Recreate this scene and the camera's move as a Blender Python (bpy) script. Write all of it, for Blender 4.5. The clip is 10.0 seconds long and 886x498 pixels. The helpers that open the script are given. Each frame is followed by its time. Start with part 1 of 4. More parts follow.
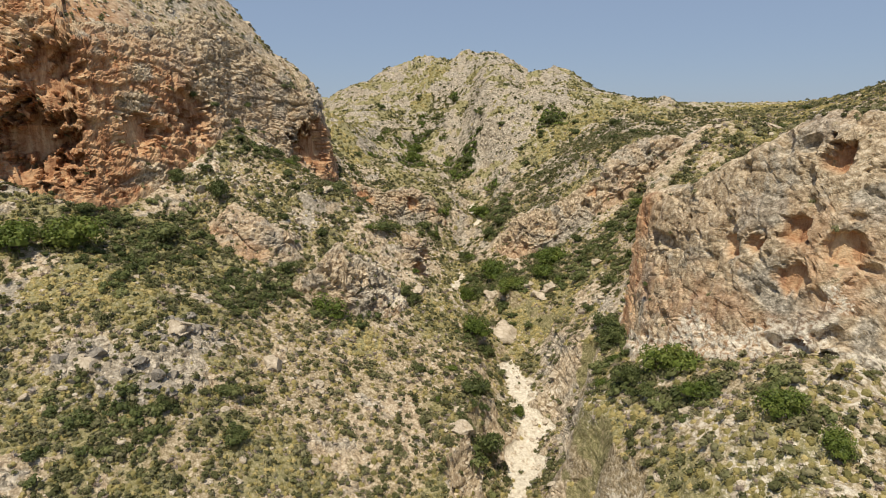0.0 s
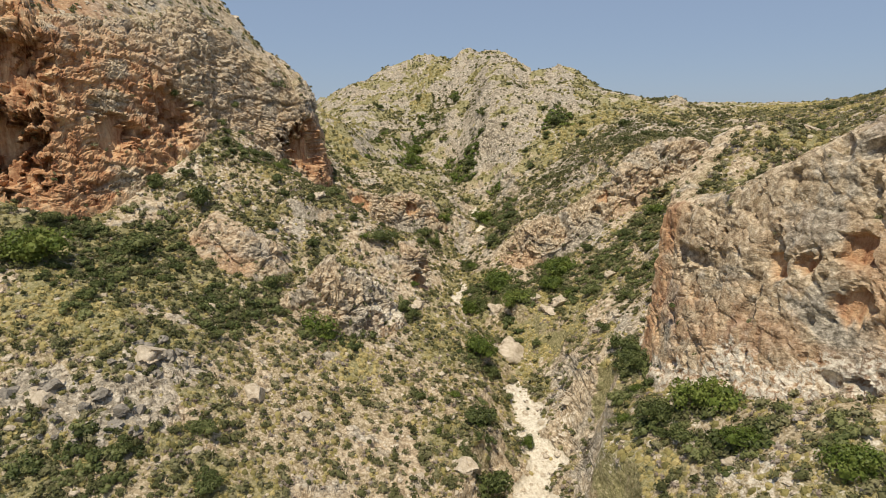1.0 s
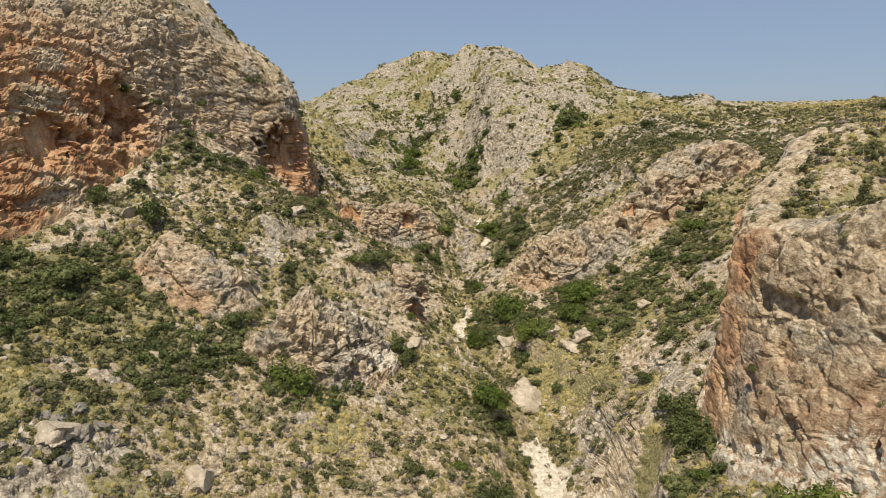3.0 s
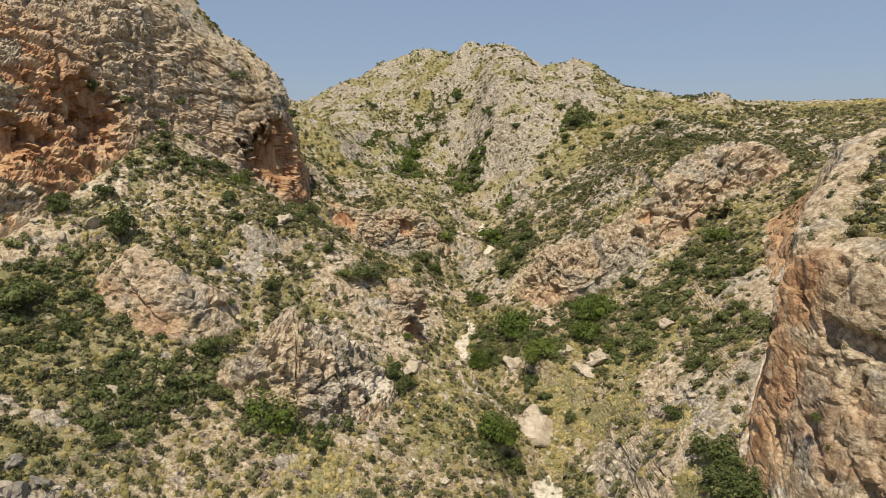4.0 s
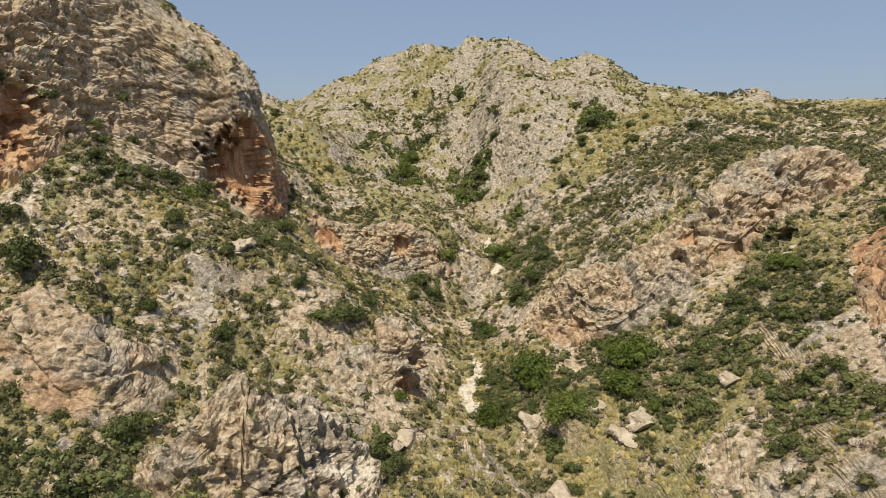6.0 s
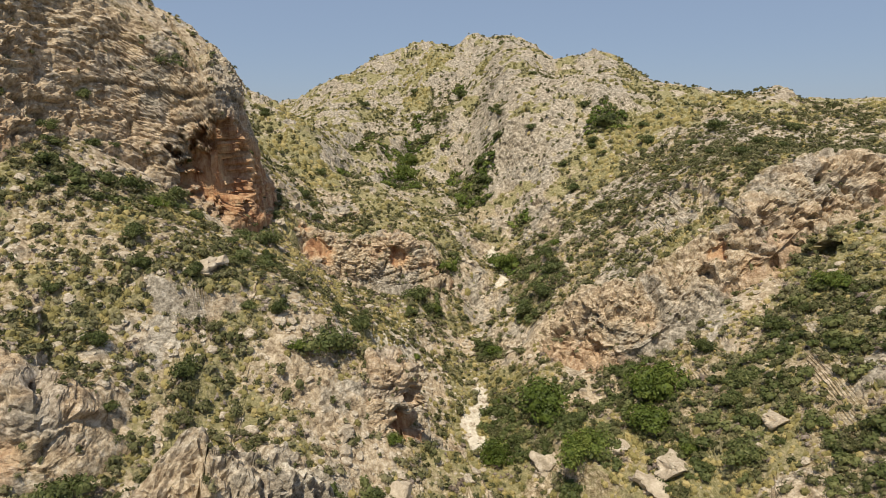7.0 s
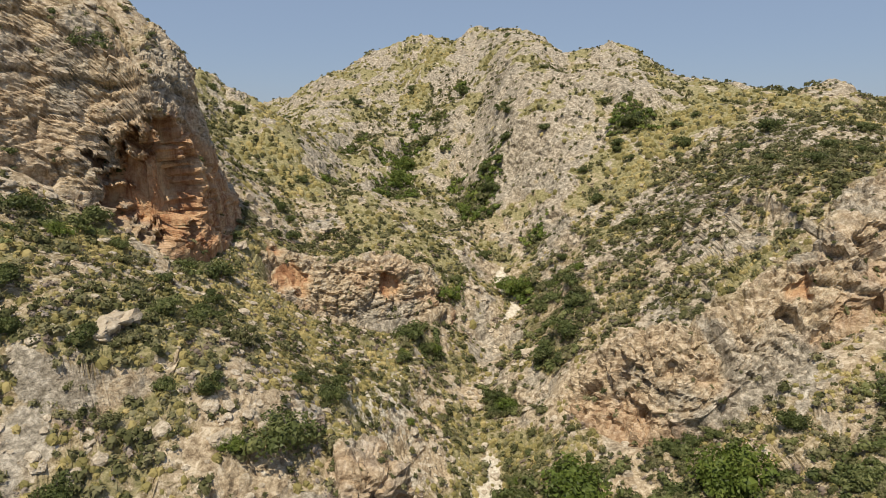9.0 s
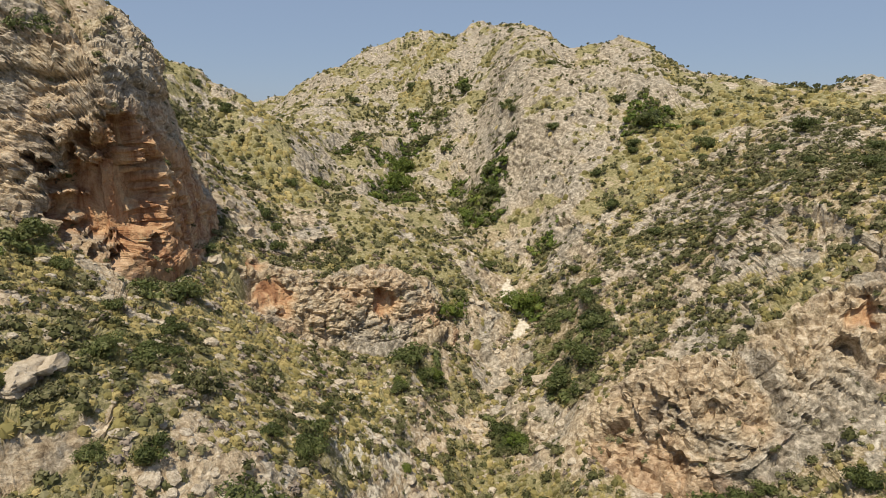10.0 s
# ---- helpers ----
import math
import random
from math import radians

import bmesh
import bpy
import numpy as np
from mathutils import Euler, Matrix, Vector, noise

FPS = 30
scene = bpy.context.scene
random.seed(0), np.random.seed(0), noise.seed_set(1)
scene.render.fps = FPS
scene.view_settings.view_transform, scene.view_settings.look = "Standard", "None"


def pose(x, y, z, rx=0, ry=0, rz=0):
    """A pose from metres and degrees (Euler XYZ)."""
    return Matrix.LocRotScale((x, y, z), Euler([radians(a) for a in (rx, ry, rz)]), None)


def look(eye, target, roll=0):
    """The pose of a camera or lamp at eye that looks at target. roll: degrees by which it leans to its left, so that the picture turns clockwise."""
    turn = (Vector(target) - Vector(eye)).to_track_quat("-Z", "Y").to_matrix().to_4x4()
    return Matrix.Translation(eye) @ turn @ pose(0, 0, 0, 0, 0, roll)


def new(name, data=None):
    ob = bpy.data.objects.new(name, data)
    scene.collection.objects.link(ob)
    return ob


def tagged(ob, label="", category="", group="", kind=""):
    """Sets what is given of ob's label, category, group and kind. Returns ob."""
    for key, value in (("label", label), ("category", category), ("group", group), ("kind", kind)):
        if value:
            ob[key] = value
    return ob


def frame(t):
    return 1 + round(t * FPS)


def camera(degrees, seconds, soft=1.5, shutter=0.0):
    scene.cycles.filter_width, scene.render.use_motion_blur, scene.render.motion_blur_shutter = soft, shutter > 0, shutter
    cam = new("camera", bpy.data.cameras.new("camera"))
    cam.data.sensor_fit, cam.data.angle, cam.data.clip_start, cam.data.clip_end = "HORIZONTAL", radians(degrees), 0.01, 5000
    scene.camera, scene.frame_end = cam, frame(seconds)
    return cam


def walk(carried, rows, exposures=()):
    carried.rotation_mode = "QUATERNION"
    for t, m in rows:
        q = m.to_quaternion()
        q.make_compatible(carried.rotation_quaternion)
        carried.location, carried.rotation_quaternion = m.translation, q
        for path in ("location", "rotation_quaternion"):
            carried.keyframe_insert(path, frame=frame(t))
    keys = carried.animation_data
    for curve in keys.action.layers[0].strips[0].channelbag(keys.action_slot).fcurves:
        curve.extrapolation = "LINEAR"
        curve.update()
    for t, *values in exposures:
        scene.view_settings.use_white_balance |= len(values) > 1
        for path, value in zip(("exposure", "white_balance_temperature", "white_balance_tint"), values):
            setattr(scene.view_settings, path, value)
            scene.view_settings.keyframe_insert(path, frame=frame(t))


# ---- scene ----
cam = camera(73.0, 10.0, soft=0.8)
METRES, EYE, TILT, LEAN, TURN = 40.0, 30.0, -12.0, 0.0, 0.0
ROWS = [
    (0, 0, 0, 0, -0, -0, 0),
    (0.5, -0.0018, 0.0742, 0.0169, 0, 0.0188, -0),
    (1, -0.0038, 0.1488, 0.0335, -0.0125, 0.0376, -0.01),
    (1.5, -0.0051, 0.2237, 0.0493, -0.0188, 0.0626, 0.01),
    (2, -0.0065, 0.2995, 0.0662, -0.0251, 0.0814, 0.02),
    (2.5, -0.0077, 0.3753, 0.0824, -0.0251, 0.094, 0.02),
    (4, -0.0111, 0.6017, 0.1308, -0.0376, 0.1002, 0.01),
    (4.5, -0.0118, 0.678, 0.1466, -0.0251, 0.1315, -0.01),
    (5, -0.0132, 0.7546, 0.1636, -0.0376, 0.1378, -0.01),
    (5.5, -0.0133, 0.8306, 0.1797, -0.0188, 0.1315, -0),
    (7, -0.0146, 1.06, 0.2294, -0.0251, 0.1378, 0.01),
    (7.5, -0.0149, 1.1363, 0.2455, -0.0313, 0.1441, -0),
    (8, -0.0153, 1.212, 0.2611, -0.0313, 0.1441, -0),
    (8.5, -0.0154, 1.2873, 0.2769, -0.0188, 0.1378, -0),
    (9, -0.016, 1.3623, 0.2925, -0.0251, 0.1378, 0),
    (9.5, -0.0177, 1.4364, 0.3073, -0.0438, 0.094, -0.04),
    (10, -0.0187, 1.5108, 0.322, -0.0313, 0.094, -0.07),
]
walk(cam, [(t, pose(0, 0, EYE, TILT, LEAN, TURN) @ pose(METRES * x, METRES * y, METRES * z, 90 + pitch, roll, yaw)) for t, x, y, z, yaw, pitch, roll in ROWS], [(0.0, 0.05)])

# ---- light ----
SUN_HEIGHT, SUN_SIDE = 65.0, -22.0  # degrees above the horizon; degrees from straight behind the camera (minus: from its left)
SUN_WAY = Vector((math.sin(radians(SUN_SIDE)) * math.cos(radians(SUN_HEIGHT)), -math.cos(radians(SUN_SIDE)) * math.cos(radians(SUN_HEIGHT)), math.sin(radians(SUN_HEIGHT))))
world = bpy.data.worlds.new("sky")
world.use_nodes = True
scene.world = world
wn = world.node_tree.nodes
sky = wn.new("ShaderNodeTexSky")
sky.sky_type = "NISHITA"
sky.sun_disc = False
sky.sun_elevation = radians(SUN_HEIGHT)
sky.sun_rotation = math.atan2(SUN_WAY.x, SUN_WAY.y)
sky.altitude, sky.air_density, sky.dust_density, sky.ozone_density = 800, 1.0, 1.0, 2.0
haze = wn.new("ShaderNodeMix")
haze.data_type = "RGBA"
haze.inputs[0].default_value = 0.72
haze.inputs[7].default_value = (2.85, 3.62, 5.05, 1)
world.node_tree.links.new(sky.outputs[0], haze.inputs[6])
world.node_tree.links.new(haze.outputs[2], wn["Background"].inputs[0])
wn["Background"].inputs[1].default_value = 0.098
sun = new("sun", bpy.data.lights.new("sun", "SUN"))
sun.data.energy, sun.data.angle, sun.data.color = 4.4, radians(0.6), (1.0, 0.905, 0.735)
sun.matrix_world = look(SUN_WAY * 300, (0, 0, 0))


# ---- materials ----
def material(name, rough=0.9):
    m = bpy.data.materials.new(name)
    m.use_nodes = True
    b = m.node_tree.nodes["Principled BSDF"]
    b.inputs["Roughness"].default_value = rough
    b.inputs["Specular IOR Level"].default_value = 0.2
    return m, m.node_tree, b


def node(tree, kind, **values):
    n = tree.nodes.new(kind)
    for key, v in values.items():
        n.inputs[key.replace("_", " ")].default_value = v
    return n


def noise_tex(tree, scale, detail=5.0, rough=0.6, warp=0.0, stretch=None, vec=None):
    """Noise in metres: scale is its turns per metre."""
    co = tree.nodes.new("ShaderNodeTexCoord").outputs["Object"] if vec is None else vec
    if stretch:
        mp = tree.nodes.new("ShaderNodeMapping")
        mp.inputs["Scale"].default_value = stretch[0]
        mp.inputs["Rotation"].default_value = stretch[1]
        tree.links.new(co, mp.inputs[0])
        co = mp.outputs[0]
    n = node(tree, "ShaderNodeTexNoise", Scale=scale, Detail=detail, Roughness=rough, Distortion=warp)
    tree.links.new(co, n.inputs["Vector"])
    return n.outputs[0]


def ramp(tree, fac, *stops):
    r = tree.nodes.new("ShaderNodeValToRGB")
    e = r.color_ramp.elements
    while len(e) < len(stops):
        e.new(0.5)
    for s, (at, c) in zip(e, stops):
        s.position = at
        s.color = (*c, 1) if len(c) == 3 else c
    tree.links.new(fac, r.inputs[0])
    return r.outputs[0]


def level(tree, fac, lo, hi, a=0.0, b=1.0):
    r = node(tree, "ShaderNodeMapRange")
    r.interpolation_type = "SMOOTHSTEP"
    for i, v in enumerate((lo, hi, a, b)):
        r.inputs[i + 1].default_value = v
    tree.links.new(fac, r.inputs[0])
    return r.outputs[0]


def mix(tree, fac, a, b, how="MIX"):
    m = tree.nodes.new("ShaderNodeMix")
    m.data_type, m.blend_type = "RGBA", how
    for socket, v in ((m.inputs[0], fac), (m.inputs[6], a), (m.inputs[7], b)):
        if isinstance(v, (int, float)):
            socket.default_value = v
        elif isinstance(v, tuple):
            socket.default_value = (*v, 1)
        else:
            tree.links.new(v, socket)
    return m.outputs[2]


def calc(tree, how, a, b):
    m = tree.nodes.new("ShaderNodeMath")
    m.operation = how
    for socket, v in zip(m.inputs, (a, b)):
        if isinstance(v, (int, float)):
            socket.default_value = v
        else:
            tree.links.new(v, socket)
    return m.outputs[0]


def attribute(tree, name):
    a = tree.nodes.new("ShaderNodeAttribute")
    a.attribute_name = name
    return a.outputs["Fac"]


def relief(tree, bsdf, *layers):
    """Bump layers of (height, depth in metres)."""
    last = None
    for height, depth in layers:
        b = node(tree, "ShaderNodeBump", Strength=1.0, Distance=depth)
        tree.links.new(height, b.inputs["Height"])
        if last is not None:
            tree.links.new(last, b.inputs["Normal"])
        last = b.outputs[0]
    tree.links.new(last, bsdf.inputs["Normal"])


def voronoi(tree, scale, stretch=None, feature="F1", vec=None):
    co = tree.nodes.new("ShaderNodeTexCoord").outputs["Object"] if vec is None else vec
    if stretch:
        mp = tree.nodes.new("ShaderNodeMapping")
        mp.inputs["Scale"].default_value = stretch[0]
        mp.inputs["Rotation"].default_value = stretch[1]
        tree.links.new(co, mp.inputs[0])
        co = mp.outputs[0]
    v = node(tree, "ShaderNodeTexVoronoi", Scale=scale)
    v.feature = feature
    tree.links.new(co, v.inputs["Vector"])
    return v


def warped(tree, amount, scale):
    """Object coordinates shaken by noise, to keep cells from looking regular."""
    co = tree.nodes.new("ShaderNodeTexCoord").outputs["Object"]
    n = node(tree, "ShaderNodeTexNoise", Scale=scale, Detail=3.0)
    tree.links.new(co, n.inputs["Vector"])
    v = tree.nodes.new("ShaderNodeVectorMath")
    v.operation = "MULTIPLY_ADD"
    tree.links.new(n.outputs["Color"], v.inputs[0])
    v.inputs[1].default_value = (amount, amount, amount)
    tree.links.new(co, v.inputs[2])
    return v.outputs[0]


def rock_colour(tree, k=1.0):
    """Weathered limestone: a grey crust over cream and tan stone, with ochre where the mask says the face is fresh."""
    big = noise_tex(tree, 0.2 * k, 6, 0.62, 0.6)
    fine = noise_tex(tree, 2.2 * k, 10, 0.78, 0.3)
    speck = noise_tex(tree, 7.0 * k, 5, 0.7)
    streak = noise_tex(tree, 0.9 * k, 7, 0.72, 0.5, ((1.0, 1.0, 0.2), (0.12, 0.1, 0)))
    grey = ramp(tree, fine, (0.37, (0.12, 0.1, 0.075)), (0.46, (0.255, 0.222, 0.17)), (0.53, (0.39, 0.342, 0.27)), (0.61, (0.61, 0.54, 0.44)))
    tan = ramp(tree, fine, (0.37, (0.165, 0.115, 0.07)), (0.46, (0.345, 0.265, 0.172)), (0.53, (0.5, 0.4, 0.275)), (0.61, (0.67, 0.57, 0.43)))
    stone = mix(tree, calc(tree, "MULTIPLY", level(tree, big, 0.4, 0.58), attribute(tree, "warm")), grey, tan)
    ochre = ramp(tree, streak, (0.34, (0.25, 0.1, 0.045)), (0.43, (0.42, 0.205, 0.1)), (0.53, (0.58, 0.345, 0.185)), (0.64, (0.74, 0.52, 0.31)))
    ochre = mix(tree, 0.5, ochre, mix(tree, 1.0, ochre, ramp(tree, fine, (0.3, (0.45, 0.45, 0.45)), (0.7, (1.0, 1.0, 1.0))), "MULTIPLY"))
    stone = mix(tree, attribute(tree, "ochre"), stone, ochre)
    crust = level(tree, streak, 0.6, 0.74, 0.0, 0.3)
    stone = mix(tree, crust, stone, (0.21, 0.18, 0.145))
    return mix(tree, level(tree, speck, 0.58, 0.7, 0.0, 0.35), stone, (0.16, 0.135, 0.1)), fine


def ground_material():
    m, t, b = material("hillside", 0.95)
    rock, fine = rock_colour(t)
    gravel = noise_tex(t, 3.2, 9, 0.8, 0.3)
    soil = ramp(t, gravel, (0.38, (0.13, 0.095, 0.05)), (0.46, (0.275, 0.215, 0.125)), (0.53, (0.41, 0.33, 0.215)), (0.6, (0.6, 0.51, 0.375)))
    grass = ramp(t, noise_tex(t, 3.4, 8, 0.8), (0.34, (0.11, 0.105, 0.042)), (0.46, (0.22, 0.2, 0.092)), (0.56, (0.335, 0.292, 0.155)), (0.66, (0.49, 0.42, 0.265)))
    patch = noise_tex(t, 0.7, 8, 0.72, 0.5)
    cover = calc(t, "ADD", calc(t, "MULTIPLY", attribute(t, "grass"), 1.1), calc(t, "SUBTRACT", patch, 0.75))
    land = mix(t, level(t, cover, 0.15, 0.4), soil, grass)
    bare = calc(t, "ADD", attribute(t, "rock"), calc(t, "MULTIPLY", calc(t, "SUBTRACT", fine, 0.5), 1.4))
    land = mix(t, level(t, bare, 0.42, 0.55), land, rock)
    bed = ramp(t, gravel, (0.34, (0.38, 0.31, 0.22)), (0.46, (0.58, 0.51, 0.4)), (0.6, (0.76, 0.7, 0.59)))
    wash = calc(t, "ADD", attribute(t, "bed"), calc(t, "MULTIPLY", calc(t, "SUBTRACT", fine, 0.5), 1.3))
    land = mix(t, level(t, wash, 0.4, 0.55), land, bed)
    t.links.new(land, b.inputs["Base Color"])
    co = warped(t, 0.5, 1.2)
    small = voronoi(t, 4.0, ((1, 1, 1.8), (0.25, 0.1, 0)), "F1", co)
    relief(t, b, (small.outputs[0], 0.04), (noise_tex(t, 3.0, 7, 0.7), 0.15))
    return m


def boulder_material(name, *stops):
    m, t, b = material(name, 0.92)
    fine = noise_tex(t, 4.5, 10, 0.78, 0.3)
    rock = ramp(t, fine, (0.36, stops[0]), (0.46, stops[1]), (0.54, stops[2]), (0.62, stops[3]))
    each = t.nodes.new("ShaderNodeNewGeometry").outputs["Random Per Island"]
    t.links.new(mix(t, level(t, each, 0.5, 1.0, 0.0, 0.45), rock, stops[1]), b.inputs["Base Color"])
    relief(t, b, (noise_tex(t, 4.0, 7, 0.7), 0.2))
    return m


def leaf_material(name, dark, mid, light, gloss=0.6, clear=0.25):
    m, t, b = material(name, gloss)
    tone = attribute(t, "tone")
    isle = t.nodes.new("ShaderNodeNewGeometry").outputs["Random Per Island"]
    obj = t.nodes.new("ShaderNodeObjectInfo").outputs["Random"]
    v = calc(t, "ADD", calc(t, "MULTIPLY", tone, 0.65), calc(t, "MULTIPLY", isle, 0.35))
    v = calc(t, "ADD", v, calc(t, "MULTIPLY", calc(t, "SUBTRACT", obj, 0.5), 0.25))
    c = ramp(t, v, (0.1, dark), (0.5, mid), (0.9, light))
    t.links.new(c, b.inputs["Base Color"])
    tr = t.nodes.new("ShaderNodeBsdfTranslucent")
    t.links.new(c, tr.inputs[0])
    mx = t.nodes.new("ShaderNodeMixShader")
    mx.inputs[0].default_value = clear
    t.links.new(b.outputs[0], mx.inputs[1])
    t.links.new(tr.outputs[0], mx.inputs[2])
    t.links.new(mx.outputs[0], t.nodes["Material Output"].inputs[0])
    return m


GROUND = ground_material()
BOULDER = boulder_material("limestone boulder", (0.24, 0.19, 0.13), (0.46, 0.38, 0.28), (0.62, 0.53, 0.41), (0.78, 0.7, 0.57))
DARK_ROCK = boulder_material("lichened grey limestone", (0.13, 0.112, 0.09), (0.25, 0.222, 0.185), (0.36, 0.322, 0.27), (0.5, 0.45, 0.38))
GRASS = leaf_material("dry tussock grass", (0.15, 0.138, 0.05), (0.3, 0.256, 0.098), (0.53, 0.425, 0.19), 0.8, 0.2)
SCRUB = leaf_material("grey-green scrub", (0.055, 0.06, 0.022), (0.128, 0.13, 0.053), (0.275, 0.25, 0.14), 0.8, 0.2)
LEAF = leaf_material("evergreen leaves", (0.045, 0.058, 0.02), (0.112, 0.135, 0.044), (0.24, 0.25, 0.1), 0.5, 0.3)
FRESH = leaf_material("bright green leaves", (0.048, 0.0709, 0.0137), (0.114, 0.155, 0.0286), (0.228, 0.258, 0.0629), 0.5, 0.25)
DRY = leaf_material("dry twigs", (0.16, 0.12, 0.09), (0.26, 0.21, 0.17), (0.36, 0.31, 0.26), 0.9, 0.05)
BARK, bark_tree, bark_b = material("bark", 0.9)
bark_tree.links.new(ramp(bark_tree, noise_tex(bark_tree, 6, 5, 0.7), (0.3, (0.08, 0.06, 0.045)), (0.7, (0.2, 0.16, 0.12))), bark_b.inputs["Base Color"])


# ---- noise on arrays ----
rng = np.random.default_rng(7)
PERM = np.concatenate([rng.permutation(512)] * 3)
GRAD = rng.normal(size=(512, 3))
GRAD /= np.linalg.norm(GRAD, axis=1)[:, None]
CELL = rng.random((512, 4))


def hashed(i, j, k):
    return PERM[(PERM[(PERM[i & 511] + j) & 511] + k) & 511]


def perlin(p):
    """Gradient noise at the rows of p, about -1 to 1."""
    q = np.floor(p).astype(np.int64)
    f = p - q
    s = f * f * f * (f * (f * 6 - 15) + 10)
    total = 0
    for a in (0, 1):
        for b in (0, 1):
            for c in (0, 1):
                g = GRAD[hashed(q[:, 0] + a, q[:, 1] + b, q[:, 2] + c)]
                d = g[:, 0] * (f[:, 0] - a) + g[:, 1] * (f[:, 1] - b) + g[:, 2] * (f[:, 2] - c)
                total = total + d * np.where(a, s[:, 0], 1 - s[:, 0]) * np.where(b, s[:, 1], 1 - s[:, 1]) * np.where(c, s[:, 2], 1 - s[:, 2])
    return total * 1.6


def fractal(p, octaves=4, gain=0.5, ridged=False):
    total, amp = 0, 1.0
    for o in range(octaves):
        n = perlin(p * 2.03 ** o + 17.3 * o)
        total = total + amp * (1 - 2 * np.abs(n) if ridged else n)
        amp *= gain
    return total


def blocks(p):
    """Cells of broken rock: the distance to the nearest joint and a random lift and tilt for each block."""
    q = np.floor(p).astype(np.int64)
    f = p - q
    d1, d2 = np.full(len(p), 9.0), np.full(len(p), 9.0)
    lift = np.zeros(len(p))
    for a in (-1, 0, 1):
        for b in (-1, 0, 1):
            for c in (-1, 0, 1):
                r = CELL[hashed(q[:, 0] + a, q[:, 1] + b, q[:, 2] + c)]
                e = np.stack((a + r[:, 0], b + r[:, 1], c + r[:, 2]), 1) - f
                d = (e * e).sum(1)
                near = d < d1
                d2 = np.where(near, d1, np.minimum(d2, d))
                lift = np.where(near, r[:, 3] - 0.5 + 0.9 * (e[:, 0] * (r[:, 0] - 0.5) + e[:, 2] * (r[:, 1] - 0.4)), lift)
                d1 = np.where(near, d, d1)
    return np.sqrt(d2) - np.sqrt(d1), lift


# ---- the lie of the land ----
def smooth(t):
    t = np.clip(t, 0.0, 1.0)
    return t * t * (3 - 2 * t)


def along(points, x, y):
    """Signed distance to a polyline in plan (left of its run is positive) and the values carried by its corners."""
    best, side, vals = np.full(np.shape(x), 1e9), np.ones(np.shape(x)), None
    for a, b in zip(points[:-1], points[1:]):
        dx, dy = b[0] - a[0], b[1] - a[1]
        k = np.clip(((x - a[0]) * dx + (y - a[1]) * dy) / (dx * dx + dy * dy), 0, 1)
        ex, ey = x - a[0] - k * dx, y - a[1] - k * dy
        d = np.hypot(ex, ey)
        near = d < best
        best = np.where(near, d, best)
        side = np.where(near, np.where(dx * (y - a[1]) - dy * (x - a[0]) >= 0, 1.0, -1.0), side)
        v = [a[i] + k * (b[i] - a[i]) for i in range(2, len(a))]
        vals = v if vals is None else [np.where(near, n, o) for n, o in zip(v, vals)]
    return best * side, vals
# cliffs: plan line with the raised side on its left: x, y, rise, run (horizontal depth of the face), reach (how far the top holds on)
CLIFFS = {
 "massif": [(-62,61,18,4,70),(-48,66.5,18,3.6,70),(-40.5,69.2,17,3.4,60),(-36,76,13,3.4,40),(-32.6,83,9,3.6,30),(-29.8,91.5,7,3.6,24),(-26.8,95,7.5,3,20),(-23,96.6,8.8,2,18),(-19.9,97.4,10.2,1.5,16),(-18.9,100,10.2,1.5,16),(-18.8,104.5,10.6,2,16),(-20,110.5,7.5,3,14),(-24,117,0,4,12)],
 "crag": [(50,33,13.5,4.5,40),(30,33.5,13.5,4.4,30),(24.3,36.5,13.2,4.2,26),(20.8,41.5,12.4,4.0,24),(18.6,47,12,3.5,20),(17.8,52,11.8,2.2,18),(18.1,57.6,12,1.1,18),(20,60.4,12,1.3,18),(24.2,65.5,11.5,2.2,18),(28,73,8,2.6,16),(30.5,79.5,4,3.5,14),(35,88,0,4,12)],
 "bluff": [(-18,69.5,0,3,9),(-16.3,66.3,2.6,3,9),(-14.6,65.2,3.8,2.8,10),(-10,65.7,4.2,2.8,10),(-7,67.8,3.8,2.8,9),(-5,71.5,2.2,3,8),(-4.3,77,0,3,8)],
 "cave_crag": [(8,101,0,2,12),(9.8,96.4,3.4,2.4,14),(12.6,93.4,4.6,2.2,16),(16,91.9,4.6,2.2,16),(20,92.8,3,2.2,16),(23,93.3,2.4,2.2,16),(27,93.5,3.6,1.8,16),(31,95.5,4.5,1.8,16),(36,95,3,3,14),(43,93,0,3,12)],
 "nose": [(-8,79,0,1.5,6),(-5,79.2,1.6,1.2,6),(-2.8,80.6,3.0,1.0,6),(-0.9,82.6,3.4,0.9,6),(0.2,85.5,3.0,0.9,6),(0.4,89.5,0,1.2,6)],
 "slab": [(-30,73,0,1.5,8),(-27,70.4,2.2,1.1,8),(-22.5,68.9,3.2,1.0,8),(-19.6,68.9,3,1.0,8),(-17.8,71.6,1.5,1.2,8),(-17,76,0,1.5,7)],
 "step": [(-21.5,80.5,0,1.2,7),(-18.5,79.3,1.2,0.8,5),(-16,79.3,1.5,0.8,5),(-14,80.6,0.9,0.8,5),(-12,84.5,0,1.2,6)],
 "brow": [(-18,103,0,2,10),(-13,106,3,2,10),(-8,108.5,5,1.8,10),(-4,110,5,1.8,10),(-1,112.5,3.5,2,9),(1,118,0,2,8)],
}
LEFT = {"massif":1,"crag":-1,"bluff":1,"cave_crag":1,"brow":1,"slab":1,"step":1,"nose":1}


